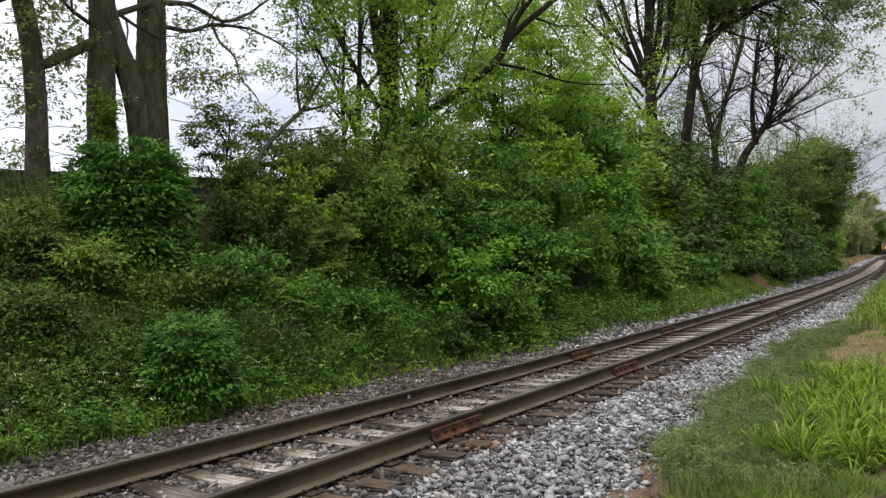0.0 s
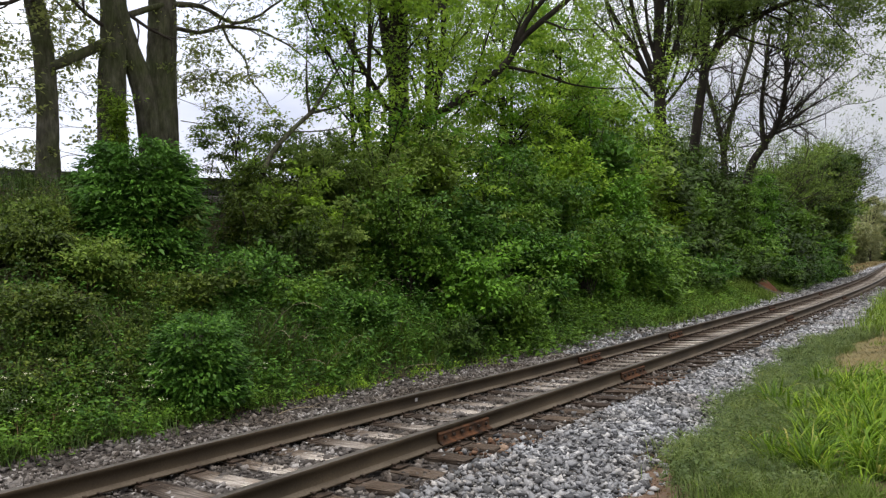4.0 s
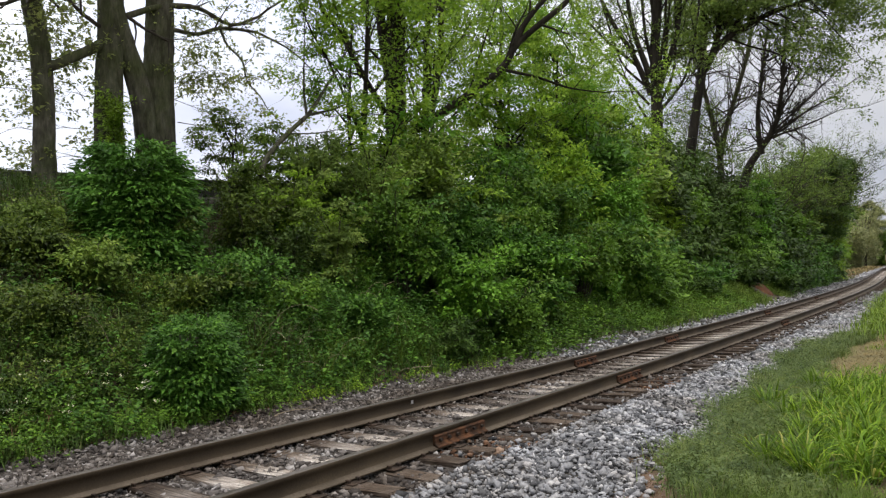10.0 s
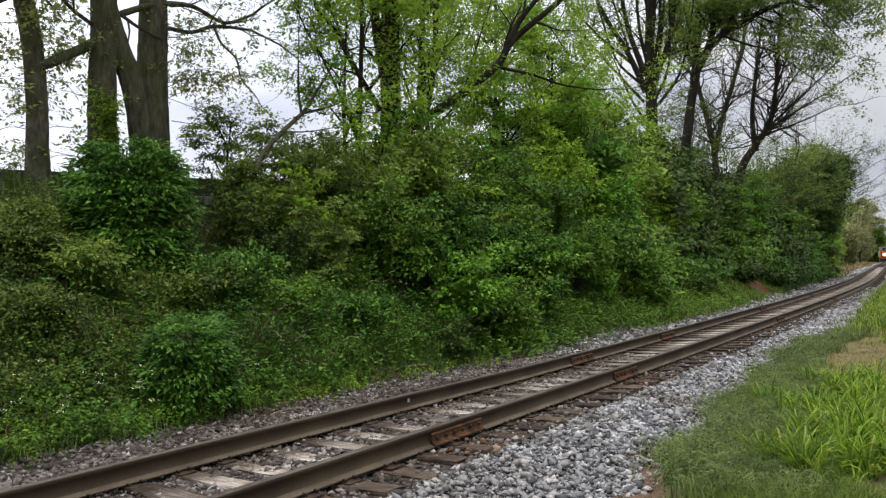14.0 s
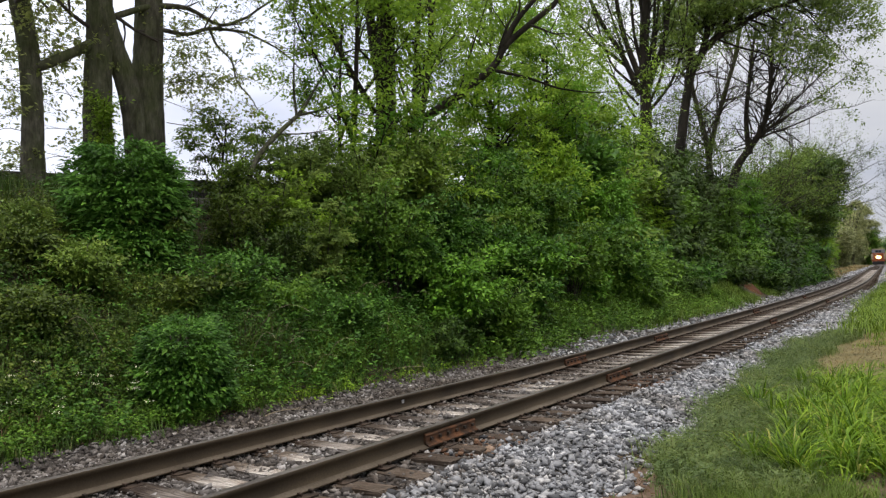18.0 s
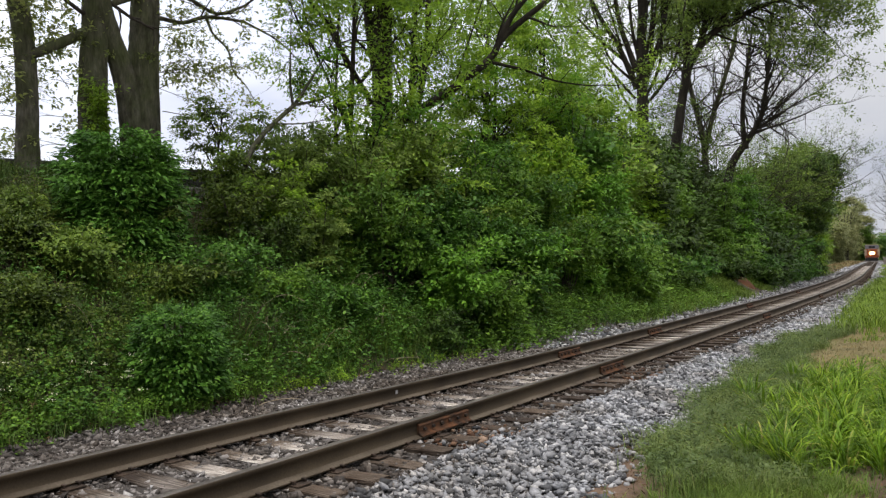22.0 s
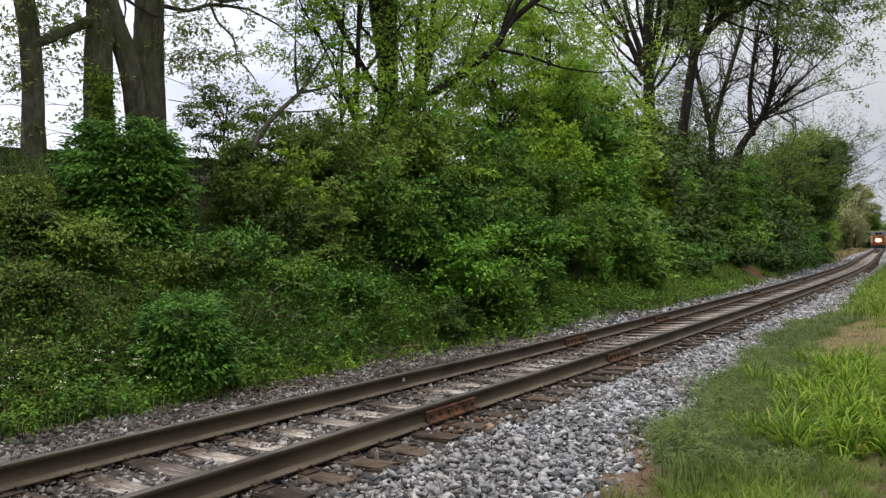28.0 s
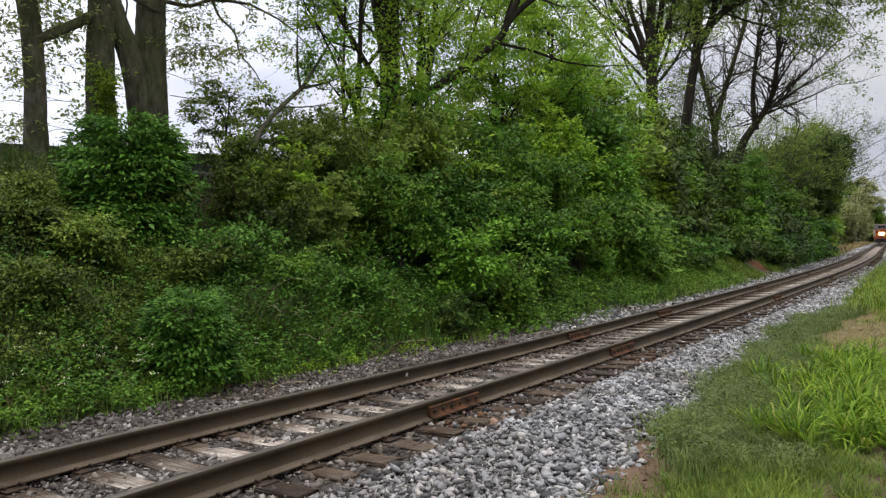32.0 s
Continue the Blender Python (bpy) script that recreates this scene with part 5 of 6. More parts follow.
# beyond the bend
for i, (x, y, w, h, leaf) in enumerate(((-21.6, 176, 3.0, 8.0, "downy"), (-28.6, 262, 5.0, 17.0, "downy"), (-26.9, 298, 2.5, 10.5, "vine"), (-28.4, 309, 2.4, 9, "dark"))):
    shrub(800 + i, x, y, w, h, leaf, 0.26, 2800, "broad pale spring tree beyond the bend" if leaf == "downy" else "dark green tree beyond the bend", per=9, lobes=11, name="distant_tree")
lobed_tree(920, -31.4, 300.0, ((0, 0, 9.5, 5.6, 7.6), (-3.9, 0, 7.8, 4.6, 6.0), (3.2, 0.8, 8.4, 4.6, 6.0), (0, -2.2, 6.3, 5.2, 5.4), (-2.1, 0.6, 14.4, 4.4, 4.3), (3.0, 0.3, 13.9, 4.4, 4.4), (0.4, 0.9, 17.6, 3.4, 3.2), (4.6, 0.3, 4.8, 3.0, 4.0), (-5.1, 0.9, 4.2, 3.2, 3.8), (0.3, -3.8, 11.7, 4.0, 4.4)),
           "downy", 0.42, 1500, "broad domed tree in pale spring leaf, with haze in its colour", r0=0.45, name="distant_tree", per=9, group="trees at the bend")
tree(860, (-11.0, 175.0), [([(0, 0, 0), (0, 0, 5), (0, 0, 9)], 0.35, 0.2)], fan(6, 12, 10, 0.3, RND), None, "bare grey tree far along the line", M_BARK_DARK, sprout=0.4, reach=4, low=0.4)
tree(861, (-7.5, 168.0), [([(0, 0, 0), (0, 0, 5), (0, 0, 9)], 0.35, 0.2)], fan(6, 12, 10, 0.3, RND), None, "bare grey tree far along the line", M_BARK_DARK, sprout=0.4, reach=4, low=0.4)
for i in range(12):
    y = 270 + i * 9
    shrub(870 + i, -50 + i * 5 + rng.uniform(-3, 3), y, 7, rng.uniform(7, 10), rng.choice(["olive", "pale", "dark"]), 0.7, 300, "far wood beyond the line", per=9, lobes=9, name="distant_tree")


# ---- low wall on the bank top ----
bm = bmesh.new()
box(bm, (-0.15, -14, -0.3), (0.15, 12, 0.32), 0.02)
wall = tagged(new("wall_bank_top"), "low dark weathered wall along the bank top", kind="structure")
wall.location = (-15.6, 8.87, 3.41)
wall.rotation_euler = (0, 0, radians(-18.8))
part("coping", bm, M_WALL, wall)


# ---- grass and herbs ----
def stuff(name, vf, mat, label):
    return tagged(new(name, mesh_of(name, *vf, mat)), label, kind="stuff")


def scatter(rng, n, x0, x1, y0, y1, sink=0.02):
    x, y = rng.uniform(x0, x1, n), rng.uniform(y0, y1, n)
    x = x + line_x(y) - NEAR
    return np.stack([x, y, ground_z(x, y) - sink], 1)


def tufts(rng, n, per, r, *area):
    c = scatter(rng, n, *area)
    p = np.repeat(c, per, 0)
    p[:, :2] += rng.normal(0, r, (len(p), 2))
    p[:, 2] = ground_z(p[:, 0], p[:, 1]) - 0.02
    return p


def edge_u(y):
    """Where the verge plants begin, right of the near rail."""
    return np.interp(y, [5, 6.2, 7.2, 10, 14, 17, 19, 21, 25, 31, 44, 75, 110], [2.55, 2.4, 2.12, 1.85, 1.6, 1.45, 1.55, 1.75, 1.75, 1.4, 1.15, 1.1, 1.1])


def verge(rng, n, u0, u1, y0, y1, ragged=0.12):
    y = rng.uniform(y0, y1, n)
    x = line_x(y) + edge_u(y) + rng.uniform(u0, u1, n) + ragged * np.sin(y * 2.3) + ragged * rng.normal(0, 0.6, n)
    return np.stack([x, y, ground_z(x, y) - 0.02], 1)


def clumps_of(rng, c, per, r):
    p = np.repeat(c, per, 0)
    p[:, :2] += rng.normal(0, r, (len(p), 2))
    p[:, 2] = ground_z(p[:, 0], p[:, 1]) - 0.02
    return p


def weeds(rng, at, high, leaf_size, n_leaf=12):
    """Upright leafy weeds: leaves all the way up each stalk."""
    n = len(at)
    h = high * rng.uniform(0.5, 1.2, (n, 1, 1))
    s = rng.uniform(0.1, 1, (n, n_leaf, 1))
    lean = rng.normal(0, 0.12, (n, 1, 3)) * np.array([1, 1, 0])
    a = rng.uniform(0, 2 * np.pi, (n, n_leaf))
    out = np.stack([np.cos(a), np.sin(a), np.full_like(a, 0.1)], -1)
    p = at[:, None] + np.array([0, 0, 1]) * h * s + lean * s * h * 3
    return leaves(rng, p.reshape(-1, 3), out.reshape(-1, 3), leaf_size, 1.2, 0.25)


rng = np.random.default_rng(9)
stuff("lush_grass", fountain(rng, np.concatenate([verge(rng, 84, 0.75, 3.0, 6.9, 9.0), verge(rng, 84, 0.55, 3.2, 8.8, 12.6, 0.2), verge(rng, 12, 1.9, 3.0, 11.5, 13)]), 42, 0.48, 0.022, 1.1), M_GRASS, "lush bright green arching grass on the verge")
stuff("lush_grass_young", fountain(rng, verge(rng, 260, 0.5, 3.4, 6.9, 12.5, 0.2), 16, 0.26, 0.018, 1.1), M_GRASS, "younger grass between the lush clumps")
stuff("verge_grass", fountain(rng, verge(rng, 400, 0.0, 1.3, 4.9, 7.2, 0.16), 22, 0.2, 0.0085, 0.75), M_SHADE_GRASS, "fine green grass on the verge")
stuff("trodden_grass", fountain(rng, verge(rng, 330, 0.1, 5.0, -2, 5.0, 0.2), 12, 0.14, 0.009, 0.9), M_SHADE_GRASS, "short trodden grass on the verge")
stuff("verge_grass_tufts", fountain(rng, verge(rng, 120, 0.2, 1.0, 7.2, 13), 18, 0.2, 0.009, 0.9), M_SHADE_GRASS, "thin grass tufts among the weeds")
stuff("verge_grass_far", blades(rng, clumps_of(rng, verge(rng, 700, 0.0, 2.0, 21.5, 110), 28, 0.16), 0.2, 0.016, 0.7), M_SHADE_GRASS, "green grass along the verge")
stuff("verge_tall_grass", blades(rng, clumps_of(rng, np.concatenate([verge(rng, 560, 0.5, 3.6, 20.5, 150), verge(rng, 260, 0.15, 1.6, 22, 60)]), 34, 0.22), 0.36, 0.02, 0.7), M_LONG_GRASS, "tall green grass along the verge")
stuff("fine_weeds", blades(rng, clumps_of(rng, np.concatenate([verge(rng, 620, -0.1, 0.95, 6.0, 13), verge(rng, 420, -0.1, 0.55, 13, 22)]), 26, 0.085), 0.22, 0.0055, 0.8), M_TURF, "fine grey-green weeds at the ballast edge")
stuff("fine_weed_leaves", weeds(rng, clumps_of(rng, np.concatenate([verge(rng, 560, -0.15, 0.9, 6.2, 13), verge(rng, 300, -0.15, 0.5, 13, 20)]), 8, 0.07), 0.2, 0.042, 7), M_WEED, "small-leaved weeds at the ballast edge")
# the dark turf colour stands in for shade between the lush clumps
stuff("verge_turf", blades(rng, verge(rng, 12000, 0.6, 4.5, 6.4, 13.5), 0.09, 0.008, 0.9), M_GRASS_SHADED, "short patchy turf on the verge")
stuff("dry_straw", blades(rng, verge(rng, 17000, 0.5, 3.8, 12.5, 22), 0.07, 0.009, 2.2), M_STRAW, "dry straw lying on the verge")
p = np.concatenate([verge(rng, 2600, -0.5, 0.3, 4.6, 8.2), verge(rng, 1500, 1.3, 3.4, 5.2, 7.2)]) + np.array([0, 0, 0.03])
stuff("edge_litter", leaves(rng, p, rng.normal(0, 1, p.shape) * np.array([1, 1, 0.1]), 0.045, 2.0, wide=0.16), M_LITTER, "brown leaf and twig litter at the ballast edge")
stuff("dry_litter", blades(rng, np.concatenate([verge(rng, 2600, -0.3, 2.5, 5.2, 8.5), verge(rng, 5000, -0.5, 0.25, 4.6, 8.2), verge(rng, 3000, 1.2, 3.6, 5.0, 7.2)]), 0.03, 0.008, 2.5), M_STRAW, "dry litter at the ballast edge")
stuff("bank_foot_grass", blades(rng, tufts(rng, 330, 20, 0.10, -8.6, -7.9, 1, 28), 0.24, 0.010, 0.8), M_GRASS_SHADED, "long grass at the foot of the bank")
stuff("bank_grass", blades(rng, tufts(rng, 700, 20, 0.14, -13.6, -8.4, 1, 26), 0.45, 0.011, 0.5), M_GRASS_SHADED, "tall grass between the bushes on the bank")
p = tufts(rng, 900, 20, 0.3, -9.6, -7.9, 22, 95)
p = p[(p[:, 1] < 39.8) | ((p[:, 1] > 44.0) & (p[:, 0] - line_x(p[:, 1]) < -3.75)) | (p[:, 0] < -10.3)]
stuff("far_meadow_grass", blades(rng, tufts(rng, 600, 10, 0.5, -15.0, -7.9, 84, 240), 0.6, 0.06, 0.6), M_STRAW, "rough dry grass beyond the end of the hedge")
q = tufts(rng, 900, 24, 0.22, -10.2, -7.9, 22, 46)
q = q[(q[:, 1] < 39.8) | (q[:, 1] > 43.8) | (q[:, 0] < -10.3)]
stuff("slope_grass", blades(rng, q, 0.34, 0.015, 0.7), M_SHADE_GRASS, "soft green grass on the slope beside the line")
stuff("bank_grass_far", blades(rng, p, 0.3, 0.022, 0.6), M_SHADE_GRASS, "tall grass along the foot of the far bank")
stuff("dead_grass", blades(rng, tufts(rng, 14, 26, 0.12, -10.2, -8.8, 8, 10.0), 0.5, 0.008, 0.9), M_DEAD, "dead pale stalks among the bank weeds")
p = scatter(rng, 26000, -13.4, -7.9, 1, 26)
p[:, 2] += rng.uniform(0, 0.28, len(p))
stuff("herb_cover", leaves(rng, p, rng.normal(0, 1, p.shape), 0.06, 1.0), M_LEAF["fresh"], "leafy herbs covering the bank")


def brush(rng, n, per, size, high, *area):
    """A tangle of leafy sprays in uneven mounds over the slope."""
    p = scatter(rng, n, *area)
    p = p[np.hypot(p[:, 0] + 10.85, p[:, 1] - 7.8) > 0.7]  # a dark hollow under the overhanging bush
    n = len(p)
    mound = 0.5 + 0.28 * np.sin(p[:, 0] * 3.1 + 1.7 * np.sin(p[:, 1] * 1.9)) + 0.28 * np.sin(p[:, 1] * 2.7 + p[:, 0] * 1.3)
    p[:, 2] += high * np.clip(mound, 0.12, 1) * rng.uniform(0.05, 1, n) ** 0.6
    a = rng.uniform(0, 2 * np.pi, n)
    way = unit(np.stack([np.cos(a) + 0.5, np.sin(a) - 0.3, np.full(n, -0.05)], 1))
    return sprays(rng, p, way, per, size * 3.6, size, up=1.0, spread=0.5)


stuff("bramble_cover", brush(rng, 3600, 10, 0.05, 0.8, -12.7, -8.6, 1.5, 7.5), M_LEAF["bramble"], "tangled olive-green bramble covering the bank")
# lower bramble in a darker leaf, standing in for shade near the ground
stuff("bramble_shade_leaves", brush(rng, 1700, 10, 0.052, 0.6, -12.6, -8.3, 1.5, 8.6), M_LEAF["deep"], "darker bramble leaves low on the bank, shaded by their colour")
stuff("bank_top_brush", brush(rng, 800, 10, 0.05, 0.4, -14.8, -12.4, 3, 8.6), M_LEAF["bramble"], "low olive brush on the bank top below the wall")
stuff("foot_tangle", brush(rng, 1100, 10, 0.048, 0.5, -9.7, -8.3, 3.0, 7.4), M_LEAF["hedge"], "leafy green tangle at the bank foot")
stuff("slope_tangle", brush(rng, 1500, 10, 0.055, 0.7, -11.6, -8.8, 8.4, 13.5), M_LEAF["fresh"], "tangled green weeds on the bank slope")
stuff("bank_top_herbs", blades(rng, tufts(rng, 420, 20, 0.16, -14.9, -11.6, 2.5, 9.0), 0.2, 0.008, 0.6), M_GRASS_SHADED, "soft olive grass below the wall on the bank top")
stuff("nettle_stand", weeds(rng, clumps_of(rng, scatter(rng, 260, -10.7, -8.2, 7.4, 13.5), 12, 0.14), 0.66, 0.05, 12), M_LEAF["fresh"], "upright leafy weeds on the bank slope")
stuff("bank_weeds", weeds(rng, clumps_of(rng, scatter(rng, 230, -11.5, -8.0, 2.5, 26), 10, 0.16), 0.55, 0.068, 12), M_LEAF["dark"], "upright dark green weeds on the bank")
stuff("foot_herbs", weeds(rng, clumps_of(rng, scatter(rng, 70, -8.9, -7.95, 3.0, 5.3), 14, 0.12), 0.3, 0.048, 11), M_LEAF["vine"], "low bright green herbs at the bank foot")
stuff("low_herbs", weeds(rng, clumps_of(rng, scatter(rng, 110, -8.9, -7.95, 5.2, 9.5), 12, 0.12), 0.26, 0.042, 11), M_LEAF["vine"], "low green herbs along the bank foot")
stuff("yellowed_herbs", weeds(rng, clumps_of(rng, scatter(rng, 34, -8.15, -7.85, 8, 13.5), 9, 0.1), 0.16, 0.045, 8), M_LEAF["yellow"], "yellowing herbs along the bank foot")
stuff("straw_patch_tufts", blades(rng, clumps_of(rng, verge(rng, 34, 0.9, 3.4, 12.5, 20), 30, 0.08), 0.16, 0.009, 0.8), M_GRASS, "green tufts in the dry straw")
p = scatter(rng, 900, -9.4, -7.85, 13, 80)
p = p[(p[:, 1] < 35) | ((p[:, 1] > 44.5) & (p[:, 0] - line_x(p[:, 1]) < -3.8))]
stuff("far_foot_weeds", weeds(rng, clumps_of(rng, p, 8, 0.25), 0.45, 0.1, 9), M_LEAF["vine"], "leafy weeds along the foot of the far bank")
stuff("tall_bank_grass", fountain(rng, scatter(rng, 170, -10.6, -8.1, 6.9, 12.5), 16, 0.7, 0.013, 0.65), M_SHADE_GRASS, "tall upright grass on the bank slope")
stuff("dry_brush", blades(rng, tufts(rng, 34, 26, 0.1, -11.0, -8.2, 3, 13), 0.42, 0.008, 0.9), M_LITTER, "withered brown brush among the bank weeds")
p = scatter(rng, 12000, -13.4, -7.9, 1, 26, -0.02)
stuff("leaf_litter", leaves(rng, p, rng.normal(0, 1, p.shape), 0.06, 2.0, wide=0.4), M_LITTER, "brown dead leaves lying on the bank")
canes = Tubes()
for c in np.concatenate([scatter(rng, 24, -10.8, -8.2, 4, 24), scatter(rng, 34, -9.8, -8.25, 7.9, 12)]):
    a, h, q = rng.uniform(0, 2 * np.pi), rng.uniform(0.4, 1.1), rng.uniform(0.4, 1.2)
    f = np.linspace(0, 1, 8)[:, None]
    canes.add(c + np.array([np.cos(a), np.sin(a), 0]) * q * f + np.array([0, 0, 1]) * h * (2.2 * f - 1.5 * f ** 2), np.linspace(0.0052, 0.0022, 8), 4)
tagged(new("dead_canes", canes.mesh("dead_canes", M_DRY)), "pale dead canes arching through the bank weeds", kind="stuff")
p = scatter(rng, 40, -8.9, -7.9, 3.8, 7.8)
p = np.repeat(p, 12, 0) + rng.normal(0, 0.028, (40 * 12, 3)) * np.array([1, 1, 0.3]) + np.repeat(rng.uniform(0.3, 0.6, 40), 12)[:, None] * np.array([0, 0, 1])
stuff("white_umbels", leaves(rng, p, rng.normal(0, 1, p.shape), 0.016, 1.4, wide=0.5), M_PETAL, "small white flower heads in the bank herbs")


# small dead wood and stalks at the bank foot
def fallen_branch(a, b, r, seed, label):
    r0 = np.random.default_rng(seed)
    f = np.linspace(0, 1, 9)[:, None]
    pts = np.array(a) * (1 - f) + np.array(b) * f + r0.normal(0, 0.02, (9, 3))
    pts[:, 2] = ground_z(pts[:, 0], pts[:, 1]) + 0.05 + 0.05 * np.sin(np.pi * f[:, 0])
    wood = Tubes()
    wood.add(pts, np.linspace(r, r * 0.4, 9), 6)
    top = tagged(new("fallen_branch"), label, "branch", "dead wood at the bank foot")
    child("stem", wood.mesh("stem", M_DRY), top)
    for k in (3, 5, 6):
        side = Tubes()
        w = r0.normal(0, 1, 3) * np.array([0.14, 0.14, 0.05]) + np.array([0, 0, 0.06])
        side.add([pts[k], pts[k] + w * 0.5 + r0.normal(0, 0.01, 3), pts[k] + w], [r * 0.45, r * 0.3, r * 0.15], 4)
        child("twig", side.mesh("twig", M_DRY), top)
    return top


fallen_branch((-7.64, 7.25, 0), (-7.30, 7.78, 0), 0.008, 1, "pale dead branch lying at the foot of the bank")
fallen_branch((-8.15, 10.6, 0), (-8.0, 11.7, 0), 0.011, 2, "thin dead stick lying on stones at the bank foot")
fallen_branch((-8.05, 5.3, 0), (-8.5, 6.0, 0), 0.009, 3, "pale dead stick leaning into the bank herbs")
r_dead = np.random.default_rng(21)
stuff("dead_stalks", blades(r_dead, clumps_of(r_dead, np.array([[-8.70, 8.48, 0], [-9.00, 8.73, 0], [-8.9, 8.2, 0]]), 80, 0.15), 0.7, 0.007, 0.9), M_DEAD, "clump of pale dead stalks on the bank")
stuff("tall_weeds", weeds(r_dead, clumps_of(r_dead, scatter(r_dead, 80, -10.0, -8.35, 8.2, 13.2), 7, 0.12), 0.95, 0.078, 15), M_LEAF["fresh"], "tall leafy weeds standing on the bank slope")
stuff("broad_weeds", weeds(r_dead, clumps_of(r_dead, scatter(r_dead, 46, -9.6, -8.1, 7.6, 13.2), 6, 0.1), 0.5, 0.095, 10), M_LEAF["dark"], "broad-leaved weeds low on the bank slope")
stuff("yellowed_blades", fountain(r_dead, np.array([[-1.90, 7.82, -0.24], [-1.75, 7.72, -0.24]]), 4, 0.36, 0.018), plain("yellowed_grass_blade", (0.3, 0.28, 0.07), 0.6), "a few yellowed grass blades")


# ---- bare clay scars on the bank ----
def scar(x, y, w, d, label):
    gx, gy = np.meshgrid(np.linspace(-1, 1, 9), np.linspace(-1, 1, 15))
    r = np.random.default_rng(int(y * 10))
    px, py = x + gx * d, y + gy * w
    hump = np.clip(1 - gx ** 2 - gy ** 2, 0, 1) ** 0.5
    pz = ground_z(px, py) - 0.06 + 0.5 * min(1, w) * hump + r.normal(0, 0.05, gx.shape)
    k = (np.arange(14)[:, None] * 9 + np.arange(8)[None]).ravel()[:, None]
    me = mesh_of("clay_scar", np.stack([px, py, pz], -1).reshape(-1, 3), k + [0, 1, 10, 9], M_CLAY)
    return tagged(new("clay_scar", me), label, "bare soil", kind="structure")


scar(-9.8, 43.0, 0.62, 0.9, "reddish bare clay slip at the foot of the bank")
scar(-9.6, 7.75, 0.2, 0.25, "small reddish slip of bare clay behind a bush")
scar(-11.2, 6.7, 0.3, 0.3, "small reddish patch of bare clay on the bank")


# ---- railway track ----
track = tagged(new("railway_track"), "single railway track on weathered wooden ties, curving away", "railway track")
HALF = [(0.0365, 0.0), (0.0375, -0.012), (0.034, -0.036), (0.012, -0.05), (0.009, -0.09), (0.014, -0.148), (0.05, -0.165), (0.072, -0.172), (0.072, -0.185)]
PROFILE = [(-0.029, 0.004), (0.029, 0.004)] + HALF + [(-x, z) for x, z in reversed(HALF)]


def rail(u, y0, y1, step):
    ys = np.linspace(y0, y1, max(2, int((y1 - y0) / step) + 1))
    v, k = [], len(PROFILE)
    for y in ys:
        v += [on_line(y, u + px, pz) for px, pz in PROFILE]
    f = [(i * k + j, i * k + (j + 1) % k, (i + 1) * k + (j + 1) % k, (i + 1) * k + j) for i in range(len(ys) - 1) for j in range(k)]
    me = mesh_of("rail", np.array(v), np.array(f), M_RAIL)
    me.materials.append(M_HEAD)
    me.materials.append(M_FOOT)
    me.polygons.foreach_set("material_index", [1 if j in (0, 1, k - 1) else 2 if j in (7, 8, 12, 13) else 0 for _ in range(len(ys) - 1) for j in range(k)])
    return child("rail", me, track, "rust-brown steel rail with a worn head")


NEAR_JOINTS, FAR_JOINTS = (-5.2, 6.72, 11.33, 23.1, 35.0), (1.3, 13.17, 18.0, 28.6, 40.2)
GAUGE = 1.511
SPLICE = [(0.012, -0.046), (0.034, -0.052), (0.046, -0.064), (0.04, -0.085), (0.04, -0.125), (0.052, -0.145), (0.078, -0.158), (0.078, -0.17), (0.014, -0.15)]
for u, joints in ((0.0, NEAR_JOINTS), (-GAUGE, FAR_JOINTS)):
    cuts = [-9.0, *joints, 50, 80, 130, 200, 330]
    for a, b in zip(cuts, cuts[1:]):
        rail(u, a + 0.004, b - 0.004, 1.0 if a < 40 else 3.0)
    for y in joints:
        for side in (1, -1):
            bm = bmesh.new()
            ends = [[bm.verts.new((px * side, e, pz)) for px, pz in SPLICE] for e in (-0.457, 0.457)]
            for m in range(len(SPLICE)):
                bm.faces.new((ends[0][m], ends[0][m - 1], ends[1][m - 1], ends[1][m]))
            bm.faces.new(ends[0])
            bm.faces.new(ends[1][::-1])
            bmesh.ops.recalc_face_normals(bm, faces=bm.faces[:])
            bmesh.ops.bevel(bm, geom=bm.edges[:], offset=0.003, segments=1, affect="EDGES")
            bar = part("joint_bar", bm, M_RUST, track, "rusted splice bar bolted across a rail joint")
            bar.matrix_basis = Matrix.Translation(on_line(y, u, 0)) @ pose(0, 0, 0, 0, 0, math.degrees(float(line_turn(y))))
            for k in range(6):
                bm = bmesh.new()
                cyl(bm, (0.044 * side, -0.38 + 0.152 * k, -0.1), (0.068 * side, -0.38 + 0.152 * k, -0.1), 0.019, sides=6)
                part("bolt", bm, M_PLATE, bar)
# ties: four weathered shapes, shared
tie_rng = random.Random(4)
TIE_MESH = []
for k in range(5):
    bm = bmesh.new()
    box(bm, (-1.3, -0.112, -0.17), (1.3, 0.112, 0), 0.012)
    bmesh.ops.subdivide_edges(bm, edges=[e for e in bm.edges if abs(e.verts[0].co.x - e.verts[1].co.x) > 1], cuts=7)
    for v in bm.verts:
        v.co += Vector((tie_rng.uniform(-0.02, 0.02) if abs(v.co.x) > 1.2 else 0, tie_rng.uniform(-0.008, 0.008), tie_rng.uniform(-0.007, 0.005)))
    me = bpy.data.meshes.new("tie")
    bm.to_mesh(me)
    bm.free()
    me.materials.append(M_TIE)
    TIE_MESH.append(me)
bm = bmesh.new()
box(bm, (-0.16, -0.085, 0), (0.16, 0.085, 0.011), 0.003)
